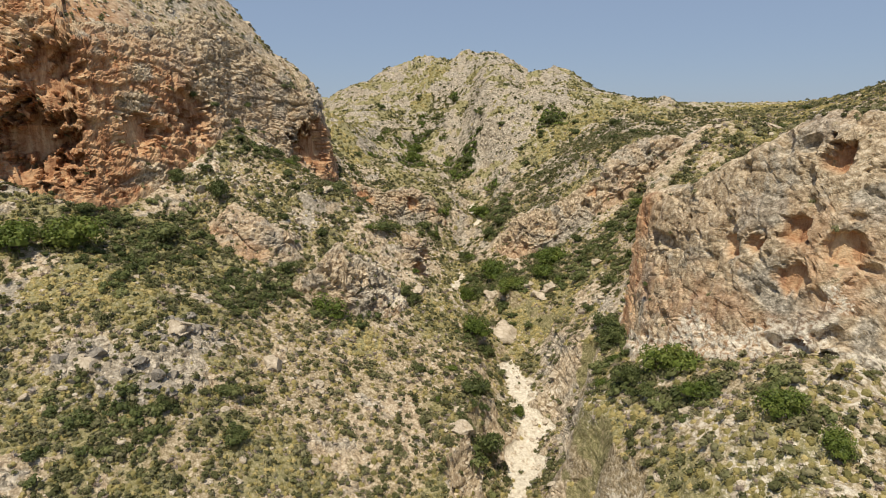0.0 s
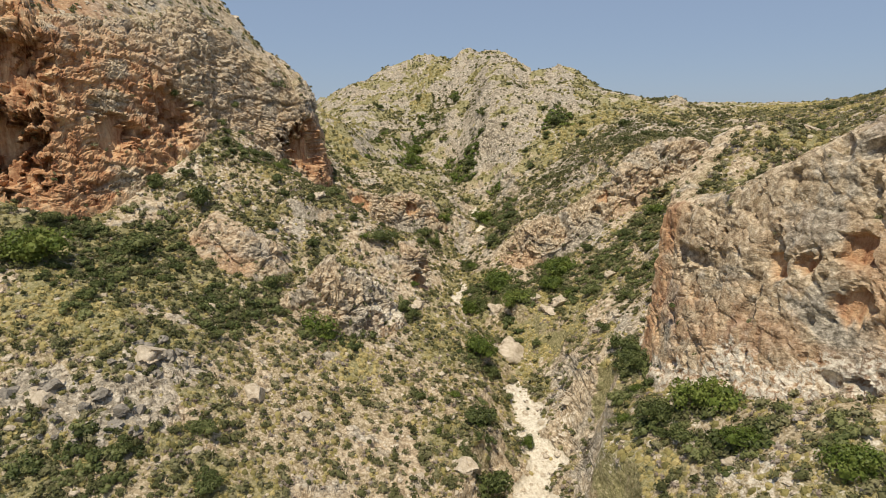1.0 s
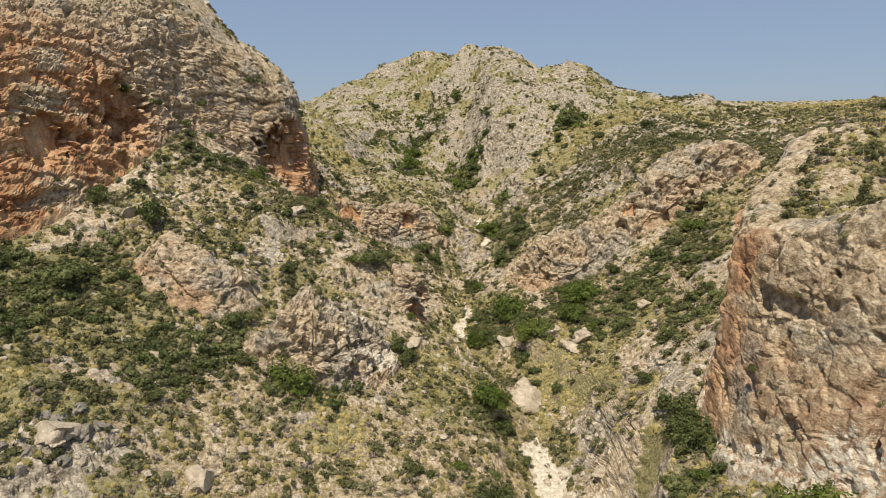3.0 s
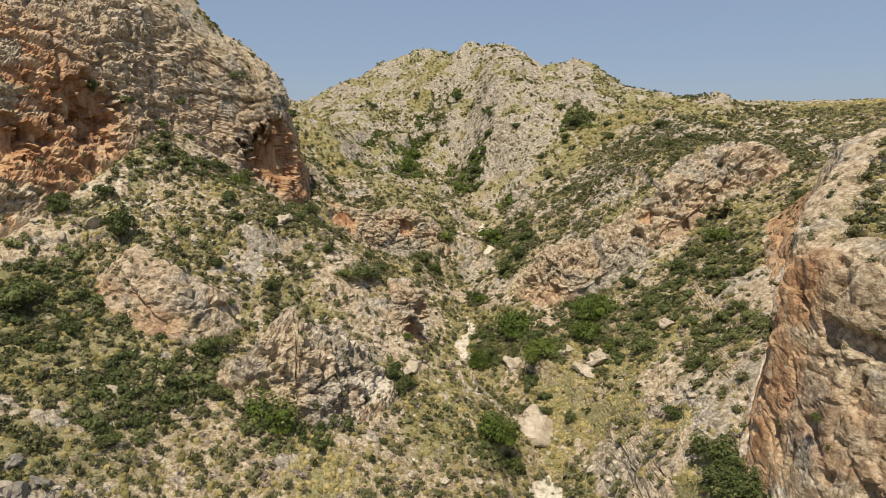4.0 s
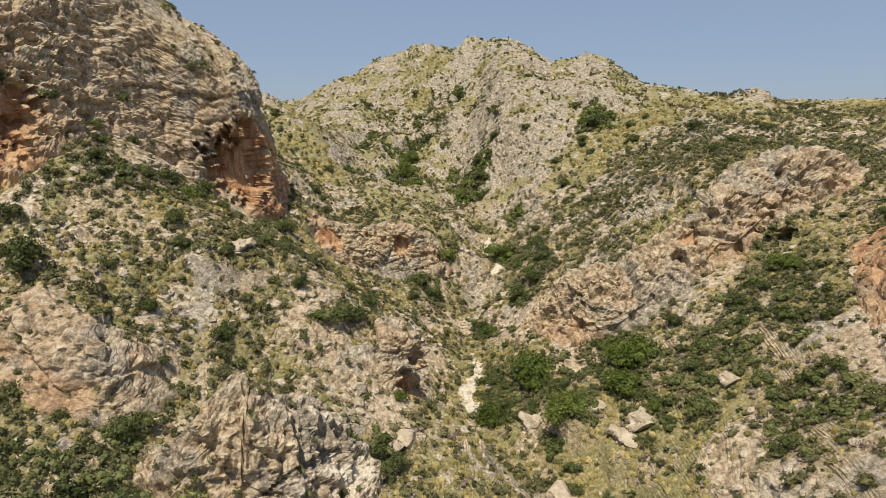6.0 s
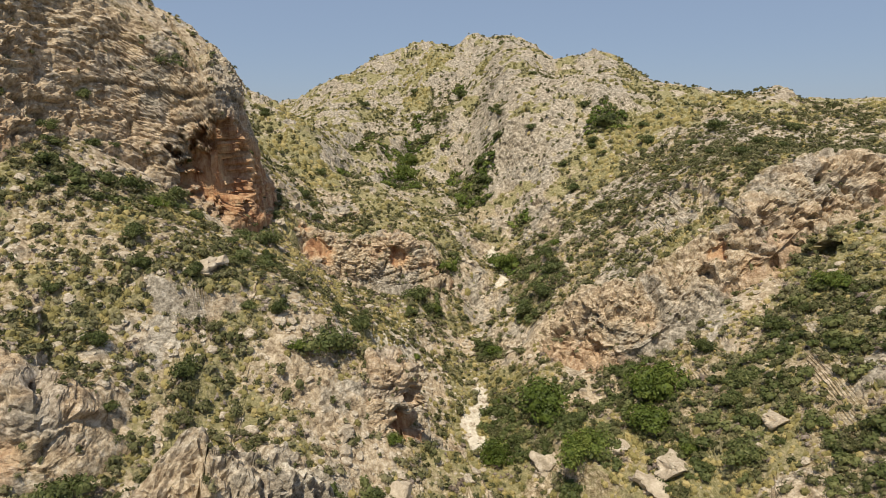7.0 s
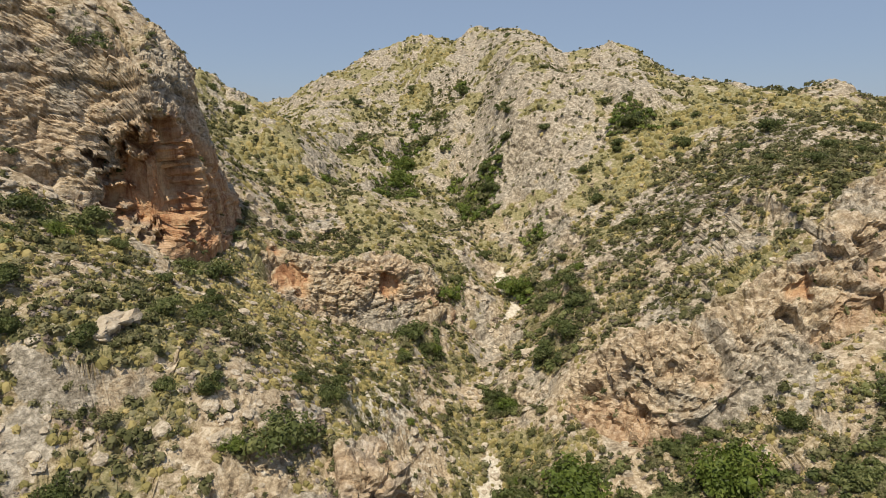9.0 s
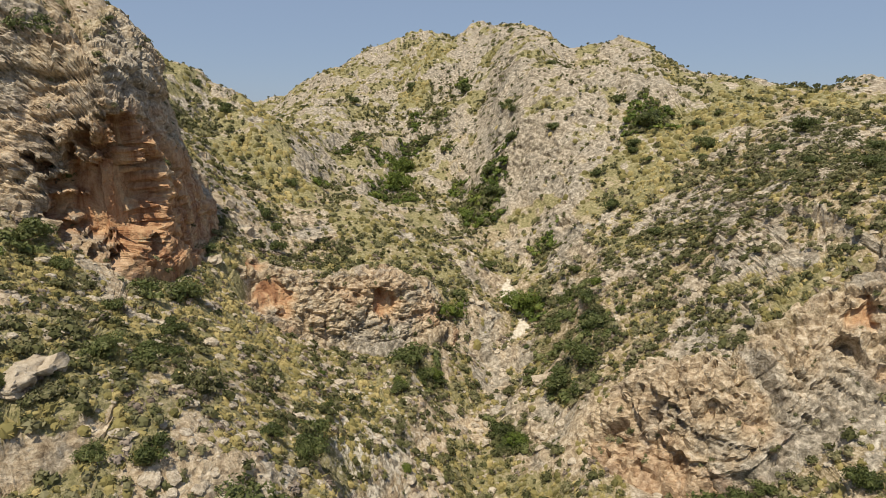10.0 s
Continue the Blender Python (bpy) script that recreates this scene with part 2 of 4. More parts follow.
def cliff(name, x, y):
    d, (rise, run, reach) = along(CLIFFS[name], x, y)
    d = d * LEFT[name]
    up = np.clip(d / run, 0, 1)
    up = 0.75 * up + 0.25 * smooth(up)
    return rise * up * (1 - smooth((d - run) / reach))
GULLY = [(3,20,-7),(6,42,-4.5),(7.2,52,-3),(8.6,59,-1.2),(9.4,68,0.5),(7.5,76,2.2),(4.6,83,3.2),(2,91,4.2),(1.6,95,4.8),(3,101,6),(4,108,7.2),(4.6,113,8),(5.2,114.6,9.8),(7,122,12),(6.2,130,15),(2,145,21),(-2,165,29),(-4,190,39)]
U = np.linspace(-0.95, 0.95, 15)
V = np.array([0, 30, 44, 54, 64, 74, 84, 95, 106, 118, 132, 150, 180, 220, 290, 420.])


def coords(x, y):
    u = x / (np.maximum(y, 0) * 0.8 + 18)
    return u, y


def basis(x,y):
    """Weights on the section heights: rows of (index, weight) x 16, Catmull-Rom in both ways."""
    u, v = coords(x, y)
    fu = np.clip((u - U[0]) / (U[1] - U[0]), 0, len(U) - 1.001)
    fv = np.clip(np.interp(v, V, np.arange(len(V))), 0, len(V) - 1.001)
    def w(f, n):
        i = np.floor(f).astype(int); t = f - i
        ks = [np.clip(i + j, 0, n - 1) for j in (-1, 0, 1, 2)]
        ws = [(-t + 2*t*t - t**3)/2, (2 - 5*t*t + 3*t**3)/2, (t + 4*t*t - 3*t**3)/2, (-t*t + t**3)/2]
        return ks, ws
    ku, wu = w(fu, len(U)); kv, wv = w(fv, len(V))
    return ku, wu, kv, wv


def base(H, x, y):
    ku, wu, kv, wv = basis(x, y)
    z = 0
    for a in range(4):
        for b in range(4):
            z = z + H[kv[a], ku[b]] * wv[a] * wu[b]
    return z
SPURS = {
 # added ridges: x, y, height, half width
 "peak_rib": [(16,222,5,14),(17,205,7,10),(16,185,7,8),(13,165,5.5,7),(11,145,3,6)],
 "ravine_left": [(-9,205,-1.5,6),(-7,185,-4,6),(-5,165,-4.5,6),(-1,148,-3,5),(3,136,-2,4)],
 "ravine_mid": [(6,195,-2,5),(6,175,-3.5,5),(4,155,-3,5)],
 "peak_left": [(-8,224,5,12),(-7,205,3,9),(-5,185,2,8),(-6,165,1,7)],
 "shoulder": [(33,178,2,10),(28,158,3.5,8),(24,146,2.5,7),(20,132,2,6)],
 "knob": [(60,133,0.2,8),(52,132,0.6,5),(47.5,132,3.2,4.5),(40,128,1.2,6)],
 "peak_flank": [(-56,280,3,16),(-44,252,4,14),(-33,226,4,11),(-20,220,3.8,9),(-11,221,1.2,6)],
 "peak_right": [(9,215,2.6,6),(20,198,0.8,7),(28,186,1.8,7),(34,175,4.2,7),(36,163,0.8,6),(44,152,0.8,6),(49,147,0.8,6)],
 "right_slope": [(19,110,1.5,7),(25,105,2.6,7),(33,119,1.6,8)],
 "gulch_main": [(-5.4, 182.5, -1.5, 4), (-7.0, 170.3, -3, 4), (-7.6, 156.5, -3.5, 4), (-7.8, 143.5, -2, 4)],
 "gulch_left": [(-15.6, 178.6, -1, 4), (-16.8, 164.1, -2.5, 4), (-15.9, 138.4, -2.5, 4), (-16.1, 131.3, -1, 4)],
 "gulch_right": [(-0.4, 188.8, -1, 4), (-0.4, 172.4, -2.5, 4), (1.1, 157.0, -3, 4), (3.6, 141.3, -1.5, 4)],
 "left_crest": [(-56,152,6,12),(-38,150,5.6,11),(-28,148,4.8,9),(-18,137,4.5,8),(-6,123,3,6)],
}


def spur(name, x, y):
    d, (h, wd) = along(SPURS[name], x, y)
    return h * np.exp(-(d / wd) ** 2)


def extras(x, y):
    return sum(cliff(n, x, y) for n in CLIFFS) + sum(spur(n, x, y) for n in SPURS)


def gully(x, y, z):
    d, (gz,) = along(GULLY, x + 0.9 * np.sin(y * 0.31) + 0.5 * np.sin(y * 0.83 + 1), y)
    d = np.abs(d)
    lim = gz + 0.02 * d + 0.75 * np.maximum(d - 1.2, 0) + np.interp(y, (76, 88), (0.8, 0.1)) * np.maximum(d - 3.5, 0) ** 2
    return np.where(y < 160, np.minimum(z, lim), z)

SECTIONS = {
    0: (-5.1, -9, -12.2, -14.3, -14.8, -14, -12.5, -11.2, -10.7, -10, -6.7, -2.8, 1.2, 4.9, 8.5),
    30: (8.2, 5.8, 3.4, 1.2, -0.2, -1.6, -2.9, -2.6, 0.3, 4.4, 9.9, 12.6, 11.3, 12.9, 17.8),
    44: (15.8, 13.1, 10.8, 8.9, 7.3, 4.4, 1.3, 1, 4.3, 9, 13.9, 18.6, 16.8, 17.4, 19.9),
    54: (23.1, 19.4, 16.3, 14.7, 12.1, 7.5, 3.9, 2.5, 3.2, 8.7, 15.4, 21.9, 23.8, 23.7, 24.6),
    64: (32, 27.4, 22.6, 18, 14.9, 11.4, 7.8, 4.6, 2.7, 10.8, 18.7, 25.6, 29.4, 30.4, 31.3),
    74: (42.6, 37.7, 32.1, 24.3, 19.8, 16.8, 11.5, 6.3, 4.4, 11.2, 19.9, 27, 31.9, 35, 37.5),
    84: (52.9, 50.1, 46.5, 39.7, 29.4, 23.1, 18.4, 9.2, 7.2, 13.3, 21.7, 28, 33.1, 37.5, 41.5),
    95: (62.7, 62.3, 61.7, 58.9, 43.4, 26.2, 16.4, 8.6, 9.8, 17.3, 24, 28.8, 33.7, 38.6, 43.6),
    106: (71.3, 70.3, 68.6, 64.2, 53.2, 34.9, 15.2, 10.8, 14.5, 22.6, 26.9, 30.1, 34.1, 38.9, 43.9),
    118: (78.1, 74.2, 69.3, 62, 50.5, 33.6, 17.3, 13.4, 17.6, 26.3, 29.7, 31.6, 34.5, 38.6, 43),
    132: (81.8, 74.4, 66.4, 56.8, 45.2, 31.7, 19, 17.4, 23.5, 30.8, 32.1, 32, 34.6, 38.1, 42),
    150: (81.9, 72.2, 62.1, 51.4, 40.6, 31.6, 24.4, 24, 32.8, 34.8, 33.8, 33.4, 34.8, 37.5, 41.1),
    180: (78.4, 67.7, 57.1, 46.4, 36.4, 29.5, 31.1, 36.1, 38.9, 37.5, 35.1, 34.8, 34.9, 36.5, 39.9),
    220: (71.7, 62.3, 52.9, 43.9, 35.6, 28.9, 40, 46.4, 44, 39.2, 36.6, 35.7, 35.3, 35.8, 37.8),
    290: (59.1, 53.3, 47.7, 42.6, 38.7, 35.8, 39.9, 42.8, 42.2, 39.7, 38.2, 37.1, 36, 35.5, 35.5),
    420: (35.3, 37, 38.8, 40.7, 42.1, 41.3, 37.7, 34.5, 35.7, 37.9, 39, 38.6, 37.1, 34.8, 32),
}
HEIGHTS = np.array([SECTIONS[v] for v in SECTIONS])


def height(x, y):
    """The smooth ground, before any rock or relief."""
    z = base(HEIGHTS, x, y) + extras(x, y)
    return gully(x, y, z)


def mesh_object(name, verts, faces, mat, smooth_shade=True, parent=None, **values):
    """One mesh object from arrays; faces all of one size; values: numbers per vertex."""
    me = bpy.data.meshes.new(name)
    n = faces.shape[1]
    me.vertices.add(len(verts))
    me.vertices.foreach_set("co", np.ascontiguousarray(verts, dtype=np.float32).ravel())
    me.loops.add(faces.size)
    me.loops.foreach_set("vertex_index", np.ascontiguousarray(faces, dtype=np.int32).ravel())
    me.polygons.add(len(faces))
    me.polygons.foreach_set("loop_start", np.arange(0, faces.size, n, dtype=np.int32))
    me.polygons.foreach_set("use_smooth", np.full(len(faces), smooth_shade))
    for key, v in values.items():
        me.attributes.new(key, "FLOAT", "POINT").data.foreach_set("value", np.ascontiguousarray(v, dtype=np.float32))
    me.materials.append(mat)
    me.update()
    ob = new(name, me)
    if parent is not None:
        ob.parent = parent
    return ob


# the sheet of ground: rays from a point behind the start, each with its steps spread along the slope
APEX = (0.0, -12.0)
FRONT, RINGS = 700, 740
bearing = np.concatenate((np.linspace(-41, 41, FRONT), np.linspace(41, 319, 80)[1:-1]))
start = np.concatenate((np.geomspace(3, 46, 40), np.geomspace(46, 330, 2600)[1:], np.geomspace(330, 4500, 60)[1:]))
a = np.radians(bearing)[:, None]
fx, fy = APEX[0] + np.sin(a) * start, APEX[1] + np.cos(a) * start
fz = height(fx, fy)
far = smooth((np.hypot(fx, fy) - 330) / 1500)
fz = fz * (1 - far) + 30 * far
step = np.hypot(np.diff(start)[None, :], 1.15 * np.diff(fz, axis=1)) / np.maximum(start[1:], 46)[None, :]
step *= np.where((start[1:] < 46) | (start[1:] > 270), 0.06, 1.0)[None, :]
gone = np.concatenate((np.zeros((len(bearing), 1)), np.cumsum(step, axis=1)), 1)
gone /= gone[:, -1:]
r = np.stack([np.interp(np.linspace(0, 1, RINGS), g, start) for g in gone])
GX, GY = APEX[0] + np.sin(a) * r, APEX[1] + np.cos(a) * r
gx, gy = GX.ravel(), GY.ravel()
gz = height(gx, gy)
far = smooth((np.hypot(gx, gy) - 330) / 1500)
gz = gz * (1 - far) + 30 * far
flat = np.stack((gx, gy, gz), 1)
near = np.where(np.hypot(gx, gy) < 330, 1.0, 0.0)

# broad swells and small gullies running down the flanks
swell = fractal(flat * (0.06, 0.06, 0.03), 4, 0.5)
ribs = fractal(flat * (0.13, 0.05, 0.05) + 40, 3, 0.5, True)
distant = smooth((gy - 112) / 40)
flat[:, 2] += near * (0.5 * swell + distant * (0.7 * swell + 1.2 * (ribs - 0.5)) * (1 - 0.75 * smooth((gx - 27) / 12)))


def normals(p):
    g = p.reshape(len(bearing), RINGS, 3)
    n = np.cross(np.gradient(g, axis=1), np.gradient(g, axis=0)).reshape(-1, 3)
    n /= np.linalg.norm(n, axis=1)[:, None] + 1e-9
    return n * np.where(n[:, 2:3] < 0, -1, 1)


def blurred(v, times):
    """Evens a field out over the neighbours on the sheet."""
    w = v.reshape(len(bearing), RINGS, -1)
    for _ in range(times):
        w = (np.roll(w, 1, 0) + w + np.roll(w, -1, 0)) / 3
        w = np.concatenate((w[:, :1], (w[:, 2:] + w[:, 1:-1] + w[:, :-2]) / 3, w[:, -1:]), 1)
    return w.reshape(v.shape)


nrm = normals(flat)
steep = 1 - nrm[:, 2]
grain = fractal(flat * 0.16 + 9, 5, 0.6)
gd, (gbed,) = along(GULLY, gx + 0.9 * np.sin(gy * 0.31) + 0.5 * np.sin(gy * 0.83 + 1), gy)
gd = np.abs(gd)
fence = {n: along(CLIFFS[n], gx, gy) for n in CLIFFS}
face, skirt = np.zeros(len(gx)), np.zeros(len(gx))
for n in CLIFFS:
    d, (rise, run, reach) = fence[n]
    d = d * LEFT[n]
    skirt = np.maximum(skirt, smooth((d + 4.0) / 2.0) * smooth((run + 5.0 - d) / 2.5) * smooth(rise / 1.5))
    face = np.maximum(face, smooth((d + 0.9) / 0.8) * smooth((run + 2.5 - d) / 2.5) * smooth((rise - 1.0) / 2.2))
face, skirt = blurred(face, 3), blurred(skirt, 3)
PATCHES = {
    "scrub": [(20.9, 34.4, 1.7), (18.8, 38.6, 1.4), (17.5, 39.1, 1.4), (-27.0, 41.5, 3.0), (-23.2, 42.7, 2.1), (17.2, 44.2, 1.8), (18.6, 44.9, 1.2), (14.8, 46.0, 1.6), (3.1, 52.3, 1.7), (14.9, 52.9, 1.4), (16.8, 56.1, 1.5), (17.2, 56.7, 1.2), (4.0, 59.4, 1.3), (-39.7, 61.2, 2.7), (-23.9, 61.7, 2.2), (-20.1, 63.3, 2.2), (-33.9, 63.5, 4.9), (-28.1, 65.4, 2.3), (-13.3, 65.5, 2.2), (-18.1, 66.2, 2.2)]
    + [(-8.7, 66.2, 1.7), (-39.4, 67.0, 2.5), (-35.8, 67.6, 2.5), (-31.9, 67.8, 2.4), (3.4, 68.5, 1.5), (23.0, 70.6, 3.0), (-4.4, 72.9, 1.2), (22.3, 80.6, 2.3), (15.5, 80.9, 2.3), (19.2, 81.5, 2.7), (26.5, 82.2, 2.4), (19.2, 83.7, 2.5), (15.5, 83.9, 2.8), (24.5, 84.7, 1.8), (9.7, 85.3, 2.8), (-27.3, 85.6, 1.6), (27.9, 86.7, 2.6), (9.0, 86.8, 2.9), (25.2, 87.2, 1.7), (-25.4, 87.9, 1.6)]
    + [(13.9, 88.2, 3.0), (15.1, 88.4, 2.5), (8.1, 89.5, 2.5), (4.6, 89.9, 2.6), (4.5, 91.0, 2.3), (-23.8, 91.4, 1.2), (-17.5, 97.5, 1.4), (-18.8, 103.6, 1.3), (3.8, 103.8, 1.6), (9.4, 103.9, 1.6), (-2.6, 107.8, 1.7), (9.7, 111.9, 2.9), (7.7, 119.4, 1.6), (24.9, 136.6, 2.4), (3.6, 141.3, 3.3), (6.4, 143.8, 2.1), (-5.5, 144.3, 1.7), (-7.6, 148.4, 3.8)]
    + [(-7.9, 161.2, 2.5)]
    + [(-5.9, 178.6, 1.7), (-7.3, 170.2, 1.9), (-7.7, 158.2, 2.1), (-8.5, 146.8, 1.6), (-16.0, 171.5, 1.6), (-17.0, 161.9, 1.5), (-15.9, 138.4, 1.4), (-11.6, 160.2, 1.4), (1.1, 155.3, 1.4), (2.7, 143.5, 1.7), (4.7, 138.0, 1.6), (3.4, 186.3, 1.4), (-1.0, 177.0, 1.4), (0.1, 166.4, 1.4), (10.6, 126.5, 1.4), (11.2, 108.1, 1.4), (9.5, 104.3, 1.4), (4.4, 103.7, 1.4), (22.3, 136.2, 1.4), (26.9, 138.0, 1.4)],
    "meadow": [(13.2, 41.1, 1.5), (11.7, 44.5, 1.6), (-34.9, 54.2, 3.2), (-31.2, 55.9, 3.1), (15.7, 59.3, 1.3), (-35.9, 59.9, 2.3), (-28.5, 60.3, 2.2), (-8.2, 61.5, 2.1), (15.8, 66.1, 1.7), (12.0, 78.2, 5.1), (-5.6, 84.1, 1.4), (-23.4, 84.6, 1.5), (-9.6, 87.3, 1.5), (-16.1, 91.7, 1.7), (-21.6, 91.9, 2.2), (-15.2, 95.9, 2.3), (61.8, 96.8, 6.1), (-15.3, 100.2, 3.9), (-15.7, 104.9, 3.9), (43.4, 120.1, 2.9)]
    + [(40.6, 128.7, 3.2), (27.8, 129.9, 3.8), (33.2, 130.4, 3.1), (21.7, 131.3, 1.9), (-19.5, 132.6, 3.0), (-22.8, 137.0, 3.2), (78.7, 143.8, 9.1), (-27.6, 148.9, 3.7), (-6.3, 189.1, 3.1), (-3.8, 202.5, 4.4)]
    + [(21.8, 127.5, 2.3), (25.3, 129.1, 2.4), (29.2, 131.1, 2.3), (33.5, 133.9, 2.3), (39.5, 139.4, 2.1), (44.5, 143.4, 2.1), (-16.0, 104.6, 2.2), (-13.5, 102.7, 2.4), (-9.8, 97.3, 2.3), (-7.0, 92.9, 2.0), (-13.0, 92.1, 1.5), (-5.7, 101.5, 1.5), (-25.6, 120.5, 1.8), (-25.6, 135.2, 2.2), (-23.1, 120.6, 1.8)],
    "pale": [(23.2, 29.6, 1.8), (22.3, 33.4, 2.0), (20.7, 37.6, 1.7), (20.6, 42.3, 1.3), (19.5, 45.5, 1.2), (18.0, 49.3, 1.7), (17.3, 55.7, 1.0), (8.1, 60.5, 1.4), (11.9, 60.5, 1.6), (17.4, 64.0, 1.3), (-16.3, 68.2, 0.9), (9.7, 68.5, 1.2), (-28.6, 79.2, 2.3), (-31.6, 79.6, 2.8), (22.6, 83.5, 1.2), (25.1, 85.6, 1.2), (22.0, 90.4, 1.3), (18.2, 91.4, 2.1), (1.2, 94.5, 1.2), (-4.3, 98.6, 1.7)]
    + [(4.9, 115.0, 1.5)],
    "rock": [(16.9, 31.3, 2.6), (14.3, 34.4, 2.5), (-27.0, 44.0, 2.6), (-29.4, 45.6, 2.7), (-24.8, 46.0, 2.2), (-9.7, 46.5, 1.7), (-6.6, 48.8, 2.6), (-2.1, 49.5, 2.2), (-24.1, 51.6, 2.3), (-16.1, 54.8, 1.2), (13.1, 59.8, 3.5), (17.4, 64.0, 2.6), (16.2, 68.7, 1.9), (-19.2, 71.4, 1.7), (-15.2, 72.5, 1.5), (-21.7, 75.5, 1.9), (-10.8, 76.2, 2.1), (-17.7, 77.3, 1.6), (-7.8, 77.9, 1.9), (21.2, 79.6, 1.2)]
    + [(-5.5, 79.9, 1.3), (14.4, 81.2, 1.9), (-17.0, 81.3, 1.4), (12.2, 82.9, 1.2), (19.8, 94.3, 5.1), (13.6, 94.5, 4.1), (13.6, 94.6, 5.2), (7.1, 94.8, 1.9), (19.9, 97.1, 2.9), (23.0, 101.5, 2.7), (-5.8, 110.7, 2.3), (21.4, 111.0, 3.3), (12.1, 111.3, 3.7), (3.7, 112.2, 2.4), (-17.4, 116.0, 1.9), (13.9, 116.2, 3.6), (-14.1, 123.7, 3.4), (13.3, 130.2, 3.7), (11.5, 140.3, 4.2), (8.7, 150.2, 5.6)]
    + [(15.6, 153.0, 6.7), (11.0, 173.1, 7.0)],
}
wander = fractal(flat * 0.25 + 60, 3)


def patches(kind):
    """How much a place belongs to the patches of one kind of cover."""
    m = np.zeros(len(gx))
    for px, py, pr in PATCHES[kind]:
        q = np.hypot(gx - px, (gy - py) / 1.6) / pr + 0.75 * wander
        m = np.maximum(m, smooth((1.2 - q) / 0.8))
    return m


thicket, meadow, outcrop, scree = patches("scrub"), patches("meadow"), patches("rock"), patches("pale")
# where the rock breaks through
rock = smooth((steep - 0.17 + 0.3 * grain) / 0.2)
rock = np.maximum(rock, smooth((grain - 0.3) / 0.3) * 0.9)
rock = np.maximum(rock, outcrop * smooth((grain + 0.35) / 0.4))
rock *= 1 - 0.85 * np.maximum(meadow, 0.8 * thicket)
right_side = smooth((gx - 10) / 6) * smooth((gy - 90) / 6) * smooth((142 - gy) / 14) * smooth((54 - gx) / 10)
rock = np.maximum(rock, 0.9 * right_side * smooth((grain + 0.15) / 0.4) * (1 - 0.8 * meadow))
left_side = smooth((5 - gx) / 8) * smooth((gy - 70) / 8) * smooth((112 - gy) / 8) * smooth((gx + 32) / 6)
rock *= 1 - 0.25 * left_side
near_right = smooth((gx - 9) / 3) * smooth((56 - gy) / 8)
rock *= 1 - 0.7 * near_right
bank = smooth((gx + 13) / 4) * smooth((1 - gx) / 4) * smooth((gy - 82) / 5) * smooth((105 - gy) / 5)
rock = np.maximum(rock, face)
rock *= 1 - 0.92 * smooth((gx - 50) / 12) * smooth((gy - 100) / 15)
rock *= 1 - 0.8 * np.exp(-((gx + 35) / 17) ** 2 - ((gy - 150) / 22) ** 2)
top = smooth((fence["massif"][0] - 1) / 4) * smooth((gy - 50) / 15) * smooth((130 - gy) / 10)
rock = np.maximum(rock, top * smooth((grain + 0.9) / 0.5))
rib = np.exp(-((gx - 17 - 0.05 * (gy - 170)) / 17) ** 2) * smooth((gy - 128) / 20)
rock = np.maximum(rock, rib * smooth((grain + 0.55) / 0.5))
rock = np.maximum(rock, 0.9 * distant * smooth((0.5 * grain + 0.8 * fractal(flat * 0.42 + 2, 3) + 0.12) / 0.4) * (1 - 0.8 * meadow))
half = np.interp(gy, (28, 34, 60, 68, 72, 86, 88, 97, 99, 114, 116, 124, 126), (0, 1.6, 1.8, 1.4, 0.2, 0.2, 1.0, 1.0, 0, 0, 0.7, 0.7, 0))
bed = smooth((half * (1 + 0.9 * wander) + 0.3 * grain - gd) / 0.7) * smooth(half / 0.5)
rock *= 1 - bed * 0.8
washed = np.maximum(bed, np.maximum(0.43 * scree, (0.44 + 0.2 * grain) * np.maximum(bank, 0.85 * near_right)))
grey_patch = smooth((-19 - gx) / 3) * smooth((gy - 38) / 4) * smooth((55 - gy) / 4)
warm = 1 - 0.75 * smooth((gy - 118) / 25) * (1 - 0.4 * smooth((gx - 30) / 20)) + 0.9 * smooth((4 - gx) / 6) * smooth((122 - gy) / 12) * (1 - grey_patch)
warm = warm * (1 - 0.8 * grey_patch) * (1 - 0.55 * right_side)

